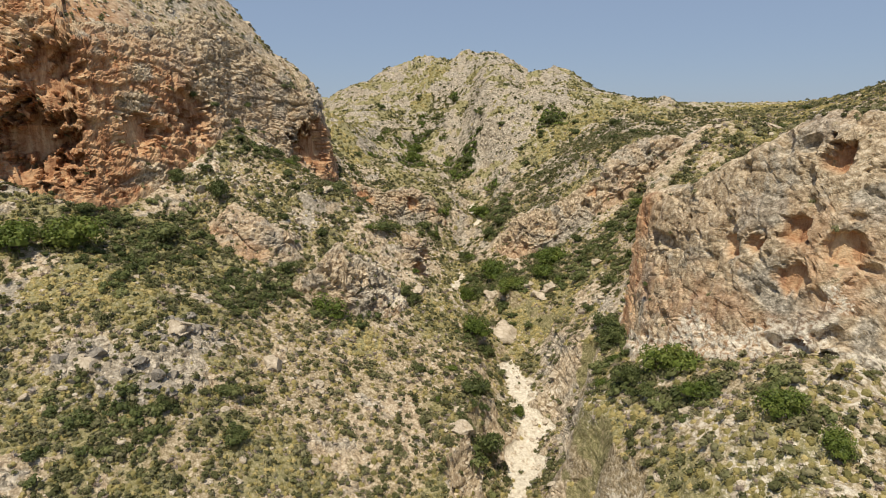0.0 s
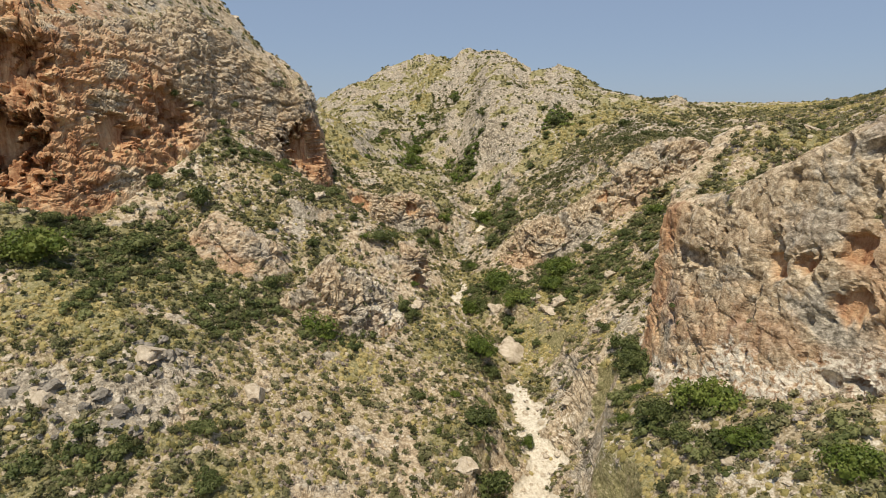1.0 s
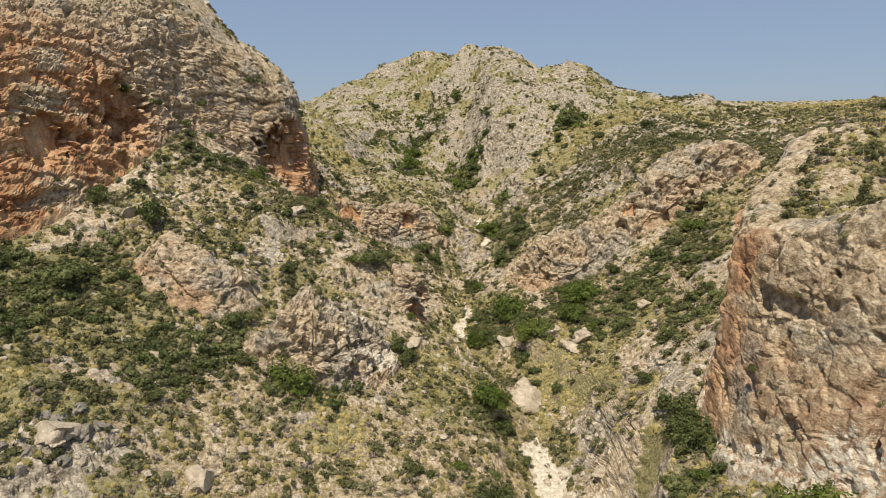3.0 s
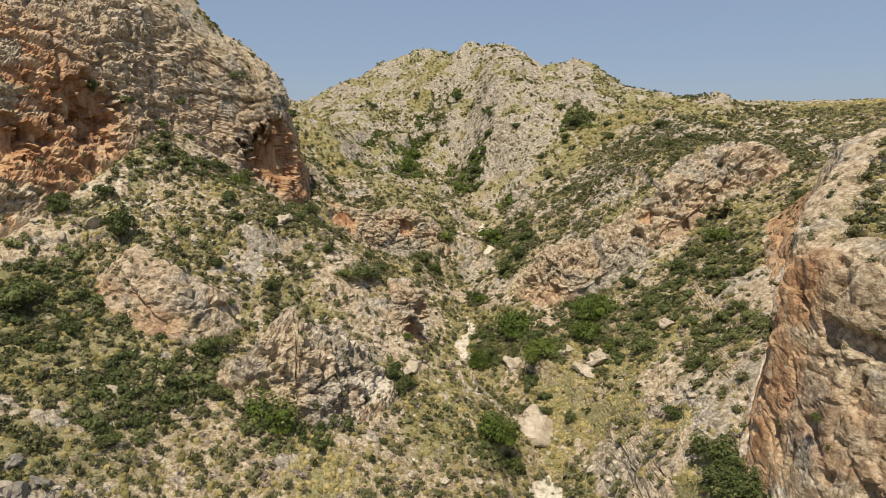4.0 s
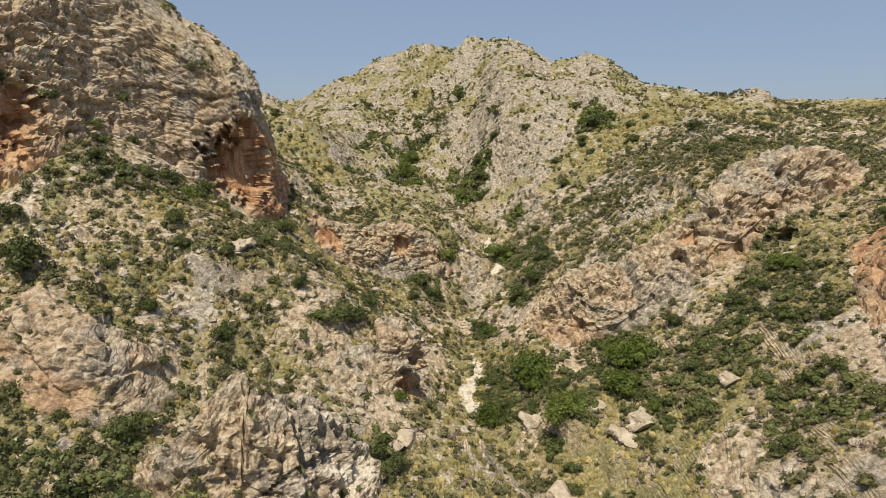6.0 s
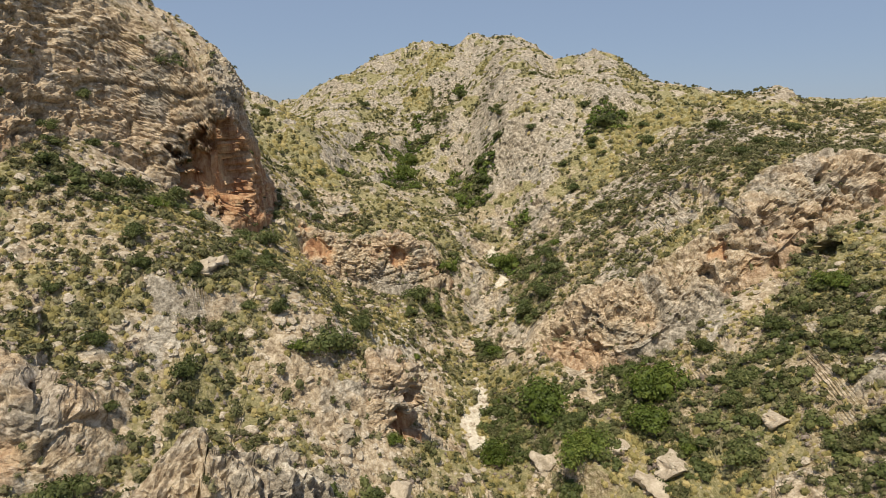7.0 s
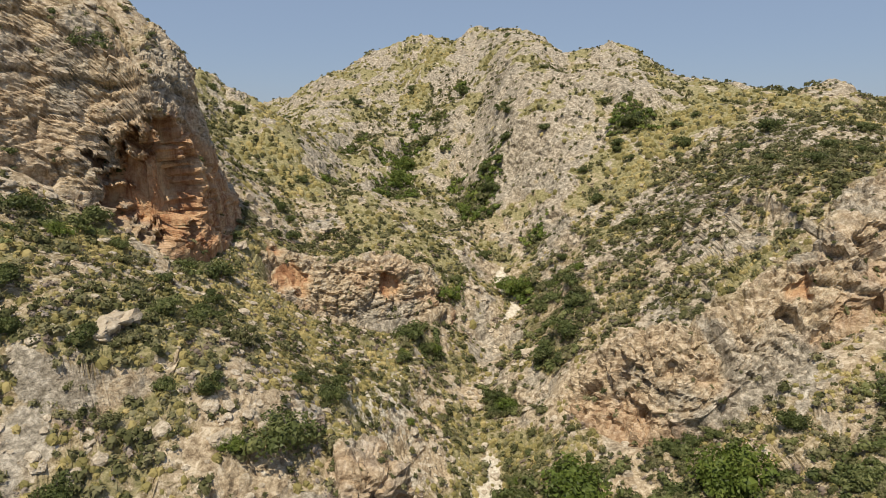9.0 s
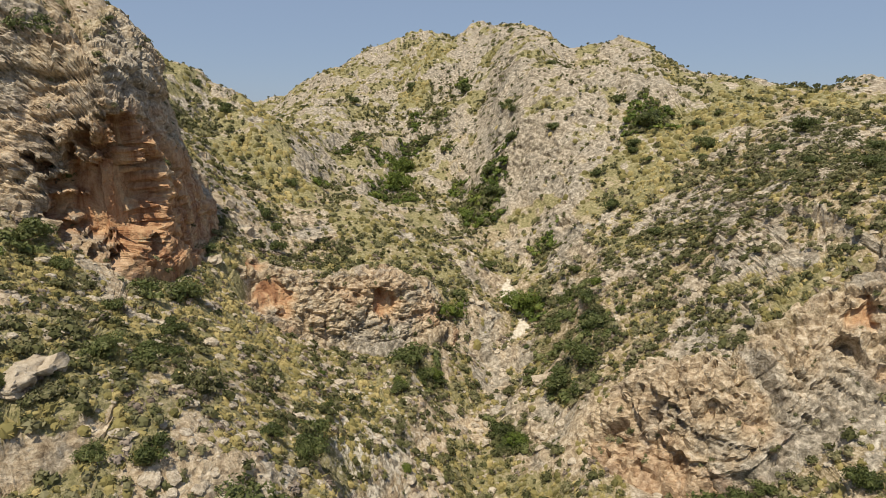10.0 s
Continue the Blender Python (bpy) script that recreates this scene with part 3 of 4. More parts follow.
# relief of the rock: joints, blocks and the ledges of the bedding, which break off and on along a face
def rock_relief(p, gap, calm, ledge=1.0, slab=0.5, pits=0.0, flutes=0.0):
    q = p @ np.array(((0.96, 0.0, 0.1), (0.0, 1.0, 0.12), (-0.1, -0.12, 1.0)))
    q = q + 0.5 * np.stack([fractal(p * 0.35 + s, 2) for s in (3, 50, 90)], 1)
    total = np.zeros(len(p))
    for size, lift_by, joint_by in ((5.2, 0.9, 0.5), (2.1, 0.7, 0.42), (0.95, 0.4, 0.26), (0.48, 0.2, 0.14)):
        joint, lift = blocks(q / (size, size, size * slab))
        total += 0.85 * (lift_by * lift - joint_by * (1 - smooth(joint / 0.13))) * (1 - (0.35 if size > 2 else 0.9) * calm) * smooth((0.6 * size - gap) / (0.35 * size))
    layer = q[:, 2] / 1.35 + 0.6 * fractal(q * (0.2, 0.2, 0.05) + 7, 2)
    tooth = layer - np.floor(layer)
    total += (0.5 * (tooth - 0.5) - 0.3 * smooth((0.12 - tooth) / 0.12)) * smooth((fractal(q * (0.22, 0.22, 0.3) + 21, 2) + 0.3) / 0.4) * ledge * (1 - calm) * smooth((0.5 - gap) / 0.2)
    total += 0.35 * fractal(q * 0.2, 5, 0.6, True)
    if pits:
        total += 0.9 * fractal(p * (0.1, 0.1, 0.07) + 13, 2)
        for size, deep in ((2.6, 1.3), (1.1, 0.6)):
            total -= pits * deep * smooth((fractal(q / (size, size, 1.3 * size) + 33, 2) - 0.42) / 0.22)
    return total + 0.08 * fractal(p * 1.3 + 5, 3, 0.6) + flutes * fractal(p * (1.1, 1.1, 0.16), 4, 0.6)


push = np.zeros(len(gx))
out = blurred(nrm, 14)
out /= np.linalg.norm(out, axis=1)[:, None]
sel = np.nonzero((rock > 0.02) & (gy > 25) & (gy < 300) & (near > 0))[0]
sheet = flat.reshape(len(bearing), RINGS, 3)
gap = np.maximum(np.linalg.norm(np.roll(sheet, -1, 0) - sheet, axis=2), np.linalg.norm(np.gradient(sheet, axis=1), axis=2)).ravel()
gap = blurred(gap, 4)[sel]
push[sel] = rock_relief(flat[sel], gap, 0.35 + 0.45 * np.maximum(right_side, top)[sel], 0.3)
push *= rock * (0.36 - 0.16 * top + 0.12 * np.maximum(outcrop, right_side) * (1 - distant) + 0.15 * distant) * (1 - 0.9 * skirt)
rough = fractal(flat * 0.55 + 5, 4, 0.6)
push += near * (1 - rock) * 0.2 * rough
push -= 2.1 * face
push -= bed * 0.15

# hollows and overhangs in the cliffs: x, y, z, radius, depth
HOLLOWS = [
    (-20.3, 98.0, 26.0, 3.6, 2.2),
    (-20.2, 99.4, 29.5, 1.1, 1.8),
    (-20.9, 98.1, 28.4, 0.7, 1.3),
    (30.6, 92.3, 19.5, 1.7, 2.6),
    (-5.7, 110.6, 15.1, 1.1, 0.8),
    (-13.8, 106.9, 16.6, 1.4, 0.7),
    (-15.4, 108.0, 18.9, 0.6, 0.8),
    (-12.9, 121.7, 17.6, 0.9, 0.6),
    (-16.0, 123.3, 19.0, 0.9, 0.6),
    (21.3, 44.2, 21.1, 1.1, 0.9),
    (23.7, 40.2, 23.1, 1.1, 0.8),
    (25.3, 39.5, 28.0, 1.3, 1.3),
    (22.8, 37.4, 15.2, 0.9, 1.2),
    (23.5, 35.7, 15.3, 0.9, 1.3),
    (23.7, 33.0, 14.5, 1.3, 1.2),
    (22.2, 42.2, 21.7, 1.0, 0.8),
    (-46.5, 68.6, 26.7, 4.6, 2.8),
    (-38.4, 76.3, 28.6, 2.4, 1.2),
    (-35.0, 83.6, 31.1, 3.0, 1.1),
    (-37.0, 78.3, 28.9, 1.4, 1.0),
    (-43.6, 71.8, 36.0, 1.9, 1.0),
    (-1.4, 81.5, 9.5, 1.5, 1.2),
    (-1.5, 81.0, 9.4, 2.6, 1.2),
    (18.1, 53.9, 17.0, 0.7, 0.8),
    (25.7, 37.3, 22.1, 1.4, 0.8),
    (23.6, 39.3, 19.7, 1.1, 0.6),
    (-18.9, 104.0, 23.8, 0.5, 0.8),
    (-44.3, 70.4, 35.8, 3.2, 1.8),
    (-46.2, 68.2, 28.6, 3.6, 2.2),
    (-33.6, 82.7, 29.0, 2.0, 1.0),
    (23.0, 94.6, 19.6, 1.4, 0.8),
]
ground = flat + out * push[:, None]


def dented(p, at, way, more=1.0):
    """Presses the hollows into the points p, which lie by the smooth surface at, and says how deep in one each lies."""
    inside = np.zeros(len(p))
    for hx, hy, hz, hr, hd in HOLLOWS:
        close_by = np.nonzero(((at - (hx, hy, hz)) ** 2).sum(1) < (2.2 * hr) ** 2)[0]
        if not len(close_by):
            continue
        wob = 1 + 0.55 * fractal(at[close_by] * 0.9 + hx, 3)
        q = ((at[close_by] - (hx, hy, hz)) ** 2).sum(1) / (hr * wob) ** 2
        dent = smooth((1.2 - q) / 0.55)
        into = way[close_by] * (1, 1, 0)
        into /= np.linalg.norm(into, axis=1)[:, None] + 1e-6
        p[close_by] -= dent[:, None] * hd * more * into
        inside[close_by] = np.maximum(inside[close_by], dent)
    return inside


dented(ground, flat, out, 1.3)

ochre_noise = fractal(flat * (0.12, 0.12, 0.2) + 70, 4, 0.6)
ochre = face * smooth((ochre_noise + 0.1) / 0.7) * np.where(gx > 5, 0.6, 0.95)
ochre *= np.clip(1 - smooth((gx + 8) / 4) * smooth((gy - 88) / 3) * 0.55 - smooth((gx + 24) / 3) * smooth((-3 - gx) / 3) * smooth((80 - gy) / 3) * 0.8, 0, 1)
ochre = np.maximum(ochre, 0.95 * top * smooth((86 - gy) / 10) * smooth((ochre_noise + 0.6 + 0.6 * smooth((-36 - gx) / 6)) / 0.7))
lush = fractal(flat * 0.09 + 31, 3)
grass = (1 - rock) * (1 - bed) * np.clip(0.5 + 0.6 * lush + 0.5 * meadow + 0.5 * distant, 0, 1.2)
count = RINGS * len(bearing)
ids = np.arange(count).reshape(len(bearing), RINGS)
nxt = np.roll(ids, -1, axis=0)
quads = np.stack((ids[:, :-1], nxt[:, :-1], nxt[:, 1:], ids[:, 1:]), 2).reshape(-1, 4)[:, ::-1]

# the sheet is split where its cover changes
owner = np.zeros(count, dtype=int)
d, (rise, run, reach) = fence["massif"]
owner[(d > run + 2) & (d < 45) & (rise > 1.0) & (near > 0) & (np.hypot(gx, gy) < 140)] = 1
owner[(bed > 0.5)] = 2
whose = np.max(owner[quads], axis=1)
NAMES = [("ground", "stony Mediterranean hillside of dry soil and broken limestone", "hillside", "structure"),
         ("rock_slope", "steep stepped grey limestone slope above the cliff", "rock slope", ""),
         ("stream_bed", "dry pale stony stream bed in the gully", "stream bed", "structure")]
for i, (name, text, cat, kind) in enumerate(NAMES):
    f = quads[whose == i]
    used, inv = np.unique(f, return_inverse=True)
    ob = mesh_object(name, ground[used], inv.reshape(-1, 4), GROUND, False, rock=rock[used], grass=grass[used], bed=washed[used], ochre=ochre[used], warm=warm[used])
    tagged(ob, text, cat, kind=kind)


def cliff_face(n, text, fresh, calm=0.0, bold=0.85, ledge=1.0, slab=0.5, tint=1.0, pale=0.0, grey_from=0.62, spread_by=0.15, pitch=0.17, deep=1.0, pits=0.0, flutes=0.0, apron=0.0):
    """The face of one cliff, as a sheet that runs up from below its foot and back over its brow, broken into blocks and ledges."""
    line = np.array(CLIFFS[n], dtype=float)
    run_on = np.concatenate(([0], np.cumsum(np.hypot(*np.diff(line[:, :2], axis=0).T))))
    s = np.arange(0, run_on[-1], pitch)
    lx, ly, lift, depth = (np.interp(s, run_on, line[:, c]) for c in range(4))
    k = np.hanning(31)
    def even(v):
        return np.convolve(np.pad(v, 15, mode="reflect", reflect_type="odd"), k / k.sum(), mode="valid")
    lx, ly = even(lx), even(ly)
    tx, ty = np.gradient(lx), np.gradient(ly)
    ln = np.hypot(tx, ty)
    nx, ny = -ty / ln * LEFT[n], tx / ln * LEFT[n]
    bend = np.gradient(np.unwrap(np.arctan2(ty, tx))) / pitch * LEFT[n]
    lo, hi = -1.8, even(np.minimum(depth + 4.2, np.maximum(depth + 0.7, 0.8 / np.maximum(bend, 1e-3))))
    q = np.linspace(0, 1, 200)
    d = lo + (hi - lo)[:, None] * q
    z = height(lx[:, None] + nx[:, None] * d, ly[:, None] + ny[:, None] * d)
    arc = np.concatenate((np.zeros((len(s), 1)), np.cumsum(np.hypot(np.diff(d, axis=1), np.diff(z, axis=1)), 1)), 1)
    rows = int(arc[:, -1].max() / pitch)
    d = np.stack([np.interp(np.linspace(0, 1, rows), a / a[-1], v) for a, v in zip(arc, d)])
    x, y = lx[:, None] + nx[:, None] * d, ly[:, None] + ny[:, None] * d
    p = np.stack((x, y, height(x, y)), 2)
    w = np.cross(np.gradient(p, axis=0), np.gradient(p, axis=1))
    w /= np.linalg.norm(w, axis=2)[:, :, None] + 1e-9
    w *= np.where(w[:, :, 2:3] - 0.5 * (w[:, :, 0:1] * nx[:, None, None] + w[:, :, 1:2] * ny[:, None, None]) < 0, -1, 1)
    for _ in range(8):
        w[1:-1] = (w[2:] + w[1:-1] + w[:-2]) / 3
        w[:, 1:-1] = (w[:, 2:] + w[:, 1:-1] + w[:, :-2]) / 3
    w = (w / (np.linalg.norm(w, axis=2)[:, :, None] + 1e-9)).reshape(-1, 3)
    hold = (smooth((d - lo) / 1.5) * smooth((hi[:, None] - d) / 2.6) * smooth((lift[:, None] - 0.3) / 2.0)).ravel()
    d = d.ravel()
    at = p.reshape(-1, 3)
    push = rock_relief(at, np.full(len(at), pitch), np.full(len(at), calm), ledge, slab, pits, flutes)
    inside = dented(at.copy(), at, w)
    p = at + w * (hold * (0.12 + bold * push * (1 - 0.8 * inside)) - (1 - hold) * 0.9)[:, None]
    dented(p, at, w, deep)
    stain = fractal(at * (0.12, 0.12, 0.2) + 70, 4, 0.6)
    red = np.maximum(fresh * smooth((stain + spread_by) / 0.6), 0.9 * inside)
    crown = smooth((d - np.repeat(depth, rows) - 0.6) / 2.2)
    up_face = np.clip((at[:, 2] - np.repeat(at.reshape(len(s), rows, 3)[:, 0, 2], rows)) / np.maximum(np.repeat(lift, rows), 1), 0, 2)
    red *= (1 - crown) * (1 - 0.75 * smooth((up_face - grey_from + 0.3 * stain) / 0.3) * (1 - inside))
    if n == "massif":
        red *= 1 - 0.88 * smooth((at[:, 1] - 80) / 9) * (1 - inside)
        red = np.maximum(red, 0.85 * smooth((at[:, 0] + 21.6) / 1.6) * smooth((31.5 - at[:, 2] + 3 * stain) / 3) * smooth((stain + 0.7) / 0.6))
    if n == "crag":
        red = np.maximum(red, 0.8 * smooth((at[:, 1] - 53.5) / 2) * smooth((25 - at[:, 2] + 2 * stain) / 3) * smooth((stain + 0.7) / 0.6))
    bare = np.clip(1 - 0.75 * crown + 0.6 * fractal(at * 0.5, 3), 0, 1)
    ids = np.arange(len(s) * rows).reshape(len(s), rows)
    f = np.stack((ids[:-1, :-1], ids[1:, :-1], ids[1:, 1:], ids[:-1, 1:]), 2).reshape(-1, 4)
    ob = mesh_object("cliff", p, f, GROUND, False, rock=bare, grass=0.4 * (1 - bare), bed=np.clip(pale + 0.35 * stain * (pale > 0) + apron * smooth((0.3 - up_face + 0.25 * stain) / 0.2), 0, 1), ochre=red, warm=np.full(len(p), tint))
    tagged(ob, text, "cliff")
    n3 = np.cross(np.gradient(p.reshape(len(s), rows, 3), axis=0), np.gradient(p.reshape(len(s), rows, 3), axis=1)).reshape(-1, 3)
    tilt = np.abs(n3[:, 2]) / (np.linalg.norm(n3, axis=1) + 1e-9)
    able = np.nonzero((tilt > 0.5) & (hold > 0.5) & (inside < 0.1))[0]
    g = np.random.default_rng(len(s))
    pick = g.choice(able, size=min(len(able), int(len(s) * 0.45)), replace=False)
    LEDGES.append((p[pick], w[pick]))


LEDGES = []
cliff_face("massif", "tall ochre and grey limestone cliff above scrubby slope", 0.95, 0.45, bold=0.58, ledge=0.6, slab=0.45, tint=1.8, grey_from=1.2, spread_by=0.7, pitch=0.19, pits=0.8)
cliff_face("crag", "sheer tan limestone crag beside the dry gully", 0.5, 0.85, bold=0.36, ledge=0.2, slab=0.9, tint=2.2, deep=0.9, pits=1.5, grey_from=0.72, spread_by=0.12, apron=0.5)
cliff_face("bluff", "pale grey fluted limestone bluff on the grassy slope", 0.25, 0.9, bold=1.0, ledge=0.2, pale=0.28, pits=0.3, flutes=0.6)
cliff_face("cave_crag", "tan and grey limestone crag with a small dark cave", 0.35, 0.6, 0.95, 0.3, 0.8, 1.4, pits=0.9)
cliff_face("slab", "tan limestone slab breaking out of the scrubby slope", 0.5, 0.7, 0.6, 0.4, 1.0, 2.0, pits=0.4)
cliff_face("step", "low orange limestone step in the grassy slope", 0.6, 0.0, 0.34, 1.3, 0.6, 2.2)
cliff_face("nose", "brown undercut limestone nose above the gully", 0.7, 0.3, 0.6, 0.8, 0.6, 2.0, pits=0.9)
cliff_face("brow", "brown hollowed limestone outcrop at the head of the gully", 0.5, 0.2, 0.6, ledge=0.6, tint=2.2, grey_from=0.9, pits=1.2)


# ---- plants and stones ----
area = np.zeros(count)
v0, v1, v3 = ground[quads[:, 0]], ground[quads[:, 1]], ground[quads[:, 3]]
np.add.at(area, quads[:, 0], np.linalg.norm(np.cross(v1 - v0, v3 - v0), axis=1))
visible = (np.abs(np.where(ids.ravel() // RINGS < FRONT, 0, 1)) == 0) & (gy > 25) & (gy < 262)
fin = normals(ground)
moist = fractal(flat * 0.07 + 11, 3) * 0.8 + 0.5 * np.exp(-((gd - 5) / 5) ** 2)


def scatter(weight, number, seed):
    """Picks places on the ground by area and weight."""
    g = np.random.default_rng(seed)
    w = area * np.where(visible, np.clip(weight, 0, None), 0)
    return g.choice(count, size=min(number, int((w > 0).sum())), replace=False, p=w / w.sum())


def spread(template, faces, places, sizes, seed, shift=0.5, squash=(0.75, 1.1), lean=0.3, drape=0.45):
    """Joins one turned and scaled copy of one of the templates for each place: numbers of ground points, or points and their normals."""
    g = np.random.default_rng(seed)
    n = len(sizes)
    pos, ups = places if isinstance(places, tuple) else (ground[places], fin[places])
    kinds = g.integers(0, len(template), n)
    turn, tall = g.random(n) * 2 * np.pi, g.uniform(*squash, n)
    out_v, out_f, out_t, at = [], [], [], 0
    tone = np.clip(g.normal(shift, 0.27, n) + 0.2 * perlin(pos * 0.12), 0, 1)
    for k, t in enumerate(template):
        pick = np.nonzero(kinds == k)[0]
        if not len(pick):
            continue
        c, s = np.cos(turn[pick])[:, None], np.sin(turn[pick])[:, None]
        x = (t[:, 0] * c - t[:, 1] * s) * sizes[pick][:, None]
        y = (t[:, 0] * s + t[:, 1] * c) * sizes[pick][:, None]
        z = t[:, 2] * (sizes[pick] * tall[pick])[:, None]
        up = ups[pick]
        x = x + lean * z * up[:, 0:1]
        y = y + lean * z * up[:, 1:2]
        z = z - drape * (x * up[:, 0:1] + y * up[:, 1:2]) / np.maximum(up[:, 2:3], 0.55)
        v = np.stack((x, y, z), 2) + (pos[pick] - up * 0.04)[:, None, :]
        f = faces[k][None] + (np.arange(len(pick)) * len(t))[:, None, None] + at
        out_v.append(v.reshape(-1, 3))
        out_f.append(f.reshape(-1, faces[k].shape[1]))
        out_t.append(np.repeat(tone[pick], len(t)))
        at += len(pick) * len(t)
    return np.concatenate(out_v), np.concatenate(out_f), np.concatenate(out_t)


def tussock(seed, blades):
    """A round clump of grass one metre across: a low shaggy mound and broad pointed tufts that stand out all round, each one triangle."""
    g = np.random.default_rng(seed)
    v = [(0.3 * math.cos(q * 1.0472) * g.uniform(0.75, 1.25), 0.3 * math.sin(q * 1.0472) * g.uniform(0.75, 1.25), -0.05) for q in range(6)]
    v += [(0.19 * math.cos(q * 1.0472 + 0.5) * g.uniform(0.7, 1.3), 0.19 * math.sin(q * 1.0472 + 0.5) * g.uniform(0.7, 1.3), g.uniform(0.17, 0.29)) for q in range(6)] + [(0.0, 0.0, 0.3)]
    f = []
    for q in range(6):
        n = (q + 1) % 6
        f += [(q, n, 6 + q), (n, 6 + n, 6 + q), (6 + q, 6 + n, 12)]
    for i in range(blades):
        turn, tip = g.random() * 6.283, math.acos(g.uniform(0.12, 1.0))
        long, w = g.uniform(0.3, 0.52), g.uniform(0.035, 0.065)
        c, s = math.cos(turn), math.sin(turn)
        bx, by = g.normal(0, 0.12, 2)
        r, h = long * math.sin(tip), long * math.cos(tip) * 1.1
        k = len(v)
        lift = g.uniform(0.03, 0.16)
        v += [(bx - s * w, by + c * w, lift), (bx + s * w, by - c * w, lift), (bx + c * r, by + s * r, h)]
        f.append((k, k + 1, k + 2))
    return np.array(v), np.array(f)


def leafy(seed, leaves, size, lobes=5, high=0.75, core=0.7):
    """A lumpy crown one metre across: a closed inner body to each lobe, and pointed leaf sprays on and round them."""
    g = np.random.default_rng(seed)
    mid = np.stack((g.normal(0, 0.17, lobes), g.normal(0, 0.17, lobes), g.uniform(0.12, 0.45, lobes) * high), 1)
    rad = g.uniform(0.18, 0.3, lobes)
    v, f = [], []
    for k in range(lobes):
        j = len(v)
        ring = [(math.cos(q * 1.2566), math.sin(q * 1.2566)) for q in range(5)]
        for c, s in ring:
            v.append(mid[k] + core * rad[k] * np.array((c, s, -0.35)) * g.uniform(0.8, 1.1))
        for c, s in ring:
            v.append(mid[k] + core * rad[k] * np.array((c * 0.75 - s * 0.3, s * 0.75 + c * 0.3, 0.55 * high)) * g.uniform(0.8, 1.1))
        v.append(mid[k] + core * rad[k] * np.array((0, 0, high)))
        for q in range(5):
            n = (q + 1) % 5
            f += [(j + q, j + n, j + 5 + q), (j + n, j + 5 + n, j + 5 + q), (j + 5 + q, j + 5 + n, j + 10)]
    for i in range(leaves):
        k = g.integers(0, lobes)
        d = g.normal(size=3)
        d /= np.linalg.norm(d)
        d[2] = abs(d[2]) if g.random() < 0.75 else d[2]
        p = mid[k] + d * rad[k] * g.uniform(0.75, 1.12) * (1, 1, high)
        p[2] = max(p[2], 0.02)
        n = d + g.normal(0, 0.5, 3)
        n /= np.linalg.norm(n)
        e1 = np.cross(n, g.normal(size=3))
        e1 /= np.linalg.norm(e1)
        e2 = np.cross(n, e1)
        s = size * g.uniform(0.6, 1.4)
        j = len(v)
        v += [p - e1 * s - e2 * s * 0.5, p + e2 * s * 0.9, p + e1 * s * 1.2 - e2 * s * 0.3 + n * s * 0.5]
        f.append((j, j + 1, j + 2))
    return np.array(v), np.array(f)


def stuff(name, kits, places, sizes, seed, mat, text, cat, **how):
    v, f, tone = spread([k[0] for k in kits], [k[1] for k in kits], places, sizes, seed, **how)
    ob = mesh_object(name, v, f, mat, False, tone=tone)
    return tagged(ob, text, cat, kind="stuff")


g0 = np.random.default_rng(3)
open_land = (1 - 0.93 * smooth((rock - 0.35) / 0.4)) * (1 - 0.97 * bed) * (1 - face * 0.9)
level_land = smooth((fin[:, 2] - 0.45) / 0.25)
close = smooth((135 - gy) / 25)

where = scatter(open_land * level_land * close * np.clip(0.9 + 0.6 * lush + 1.0 * meadow - 0.5 * thicket, 0.15, 2.5), 37000, 21)
stuff("grass", [tussock(s, 15) for s in range(6)], where, np.clip(g0.gamma(5, 0.08, len(where)) + 0.2, 0, 1.1), 22, GRASS, "dry straw and olive tussock grass on the slope", "grass", shift=0.4 + 0.35 * meadow[where])
where = scatter(open_land * (1 - close) * np.clip(0.4 + lush + 2 * meadow, 0.05, 3), 8000, 23)
stuff("grass", [tussock(s, 6) for s in range(5, 8)], where, g0.uniform(0.8, 1.7, len(where)), 24, GRASS, "dry olive grass on the far mountainside", "grass", shift=0.25 + 0.4 * meadow[where])
where = scatter((open_land + (0.3 + 0.4 * right_side) * (1 - bed)) * level_land * close * np.clip(0.4 + 0.3 * smooth((2 - gx) / 6) + 0.5 * moist + 1.1 * thicket - 0.9 * meadow - 0.35 * left_side + 0.7 * right_side, 0.08, 4), 7500, 25)
stuff("scrub", [leafy(s, 54, 0.066, 3, 0.75, 0.66) for s in range(6)], where, np.clip(g0.gamma(4, 0.19, len(where)) + 0.3, 0, 1.5), 26, SCRUB, "low grey-green maquis scrub on the slope", "scrub")
ledge = (np.concatenate([q[0] for q in LEDGES]), np.concatenate([q[1] for q in LEDGES]))
stuff("scrub", [leafy(s, 46, 0.06, 2, 0.8, 0.62) for s in range(40, 44)], ledge, g0.uniform(0.3, 1.0, len(ledge[0])), 41, SCRUB, "small shrubs rooted on the ledges of the cliffs", "scrub")
where = scatter(thicket * level_land * close * (1 - bed), 900, 38)
stuff("thicket", [leafy(s, 90, 0.06, 4, 0.8, 0.7) for s in range(30, 35)], where, np.clip(g0.gamma(6, 0.16, len(where)) + 0.3, 0, 1.7), 39, LEAF, "dark green thicket of lentisk and wild olive", "scrub")
where = scatter(thicket * (1 - close) * (gy < 240), 420, 45)
stuff("thicket", [leafy(s, 30, 0.1, 3, 0.8, 0.7) for s in range(60, 64)], where, np.clip(g0.gamma(5, 0.2, len(where)) + 0.4, 0, 2.0), 46, FRESH, "green thicket in the ravines of the mountainside", "scrub")
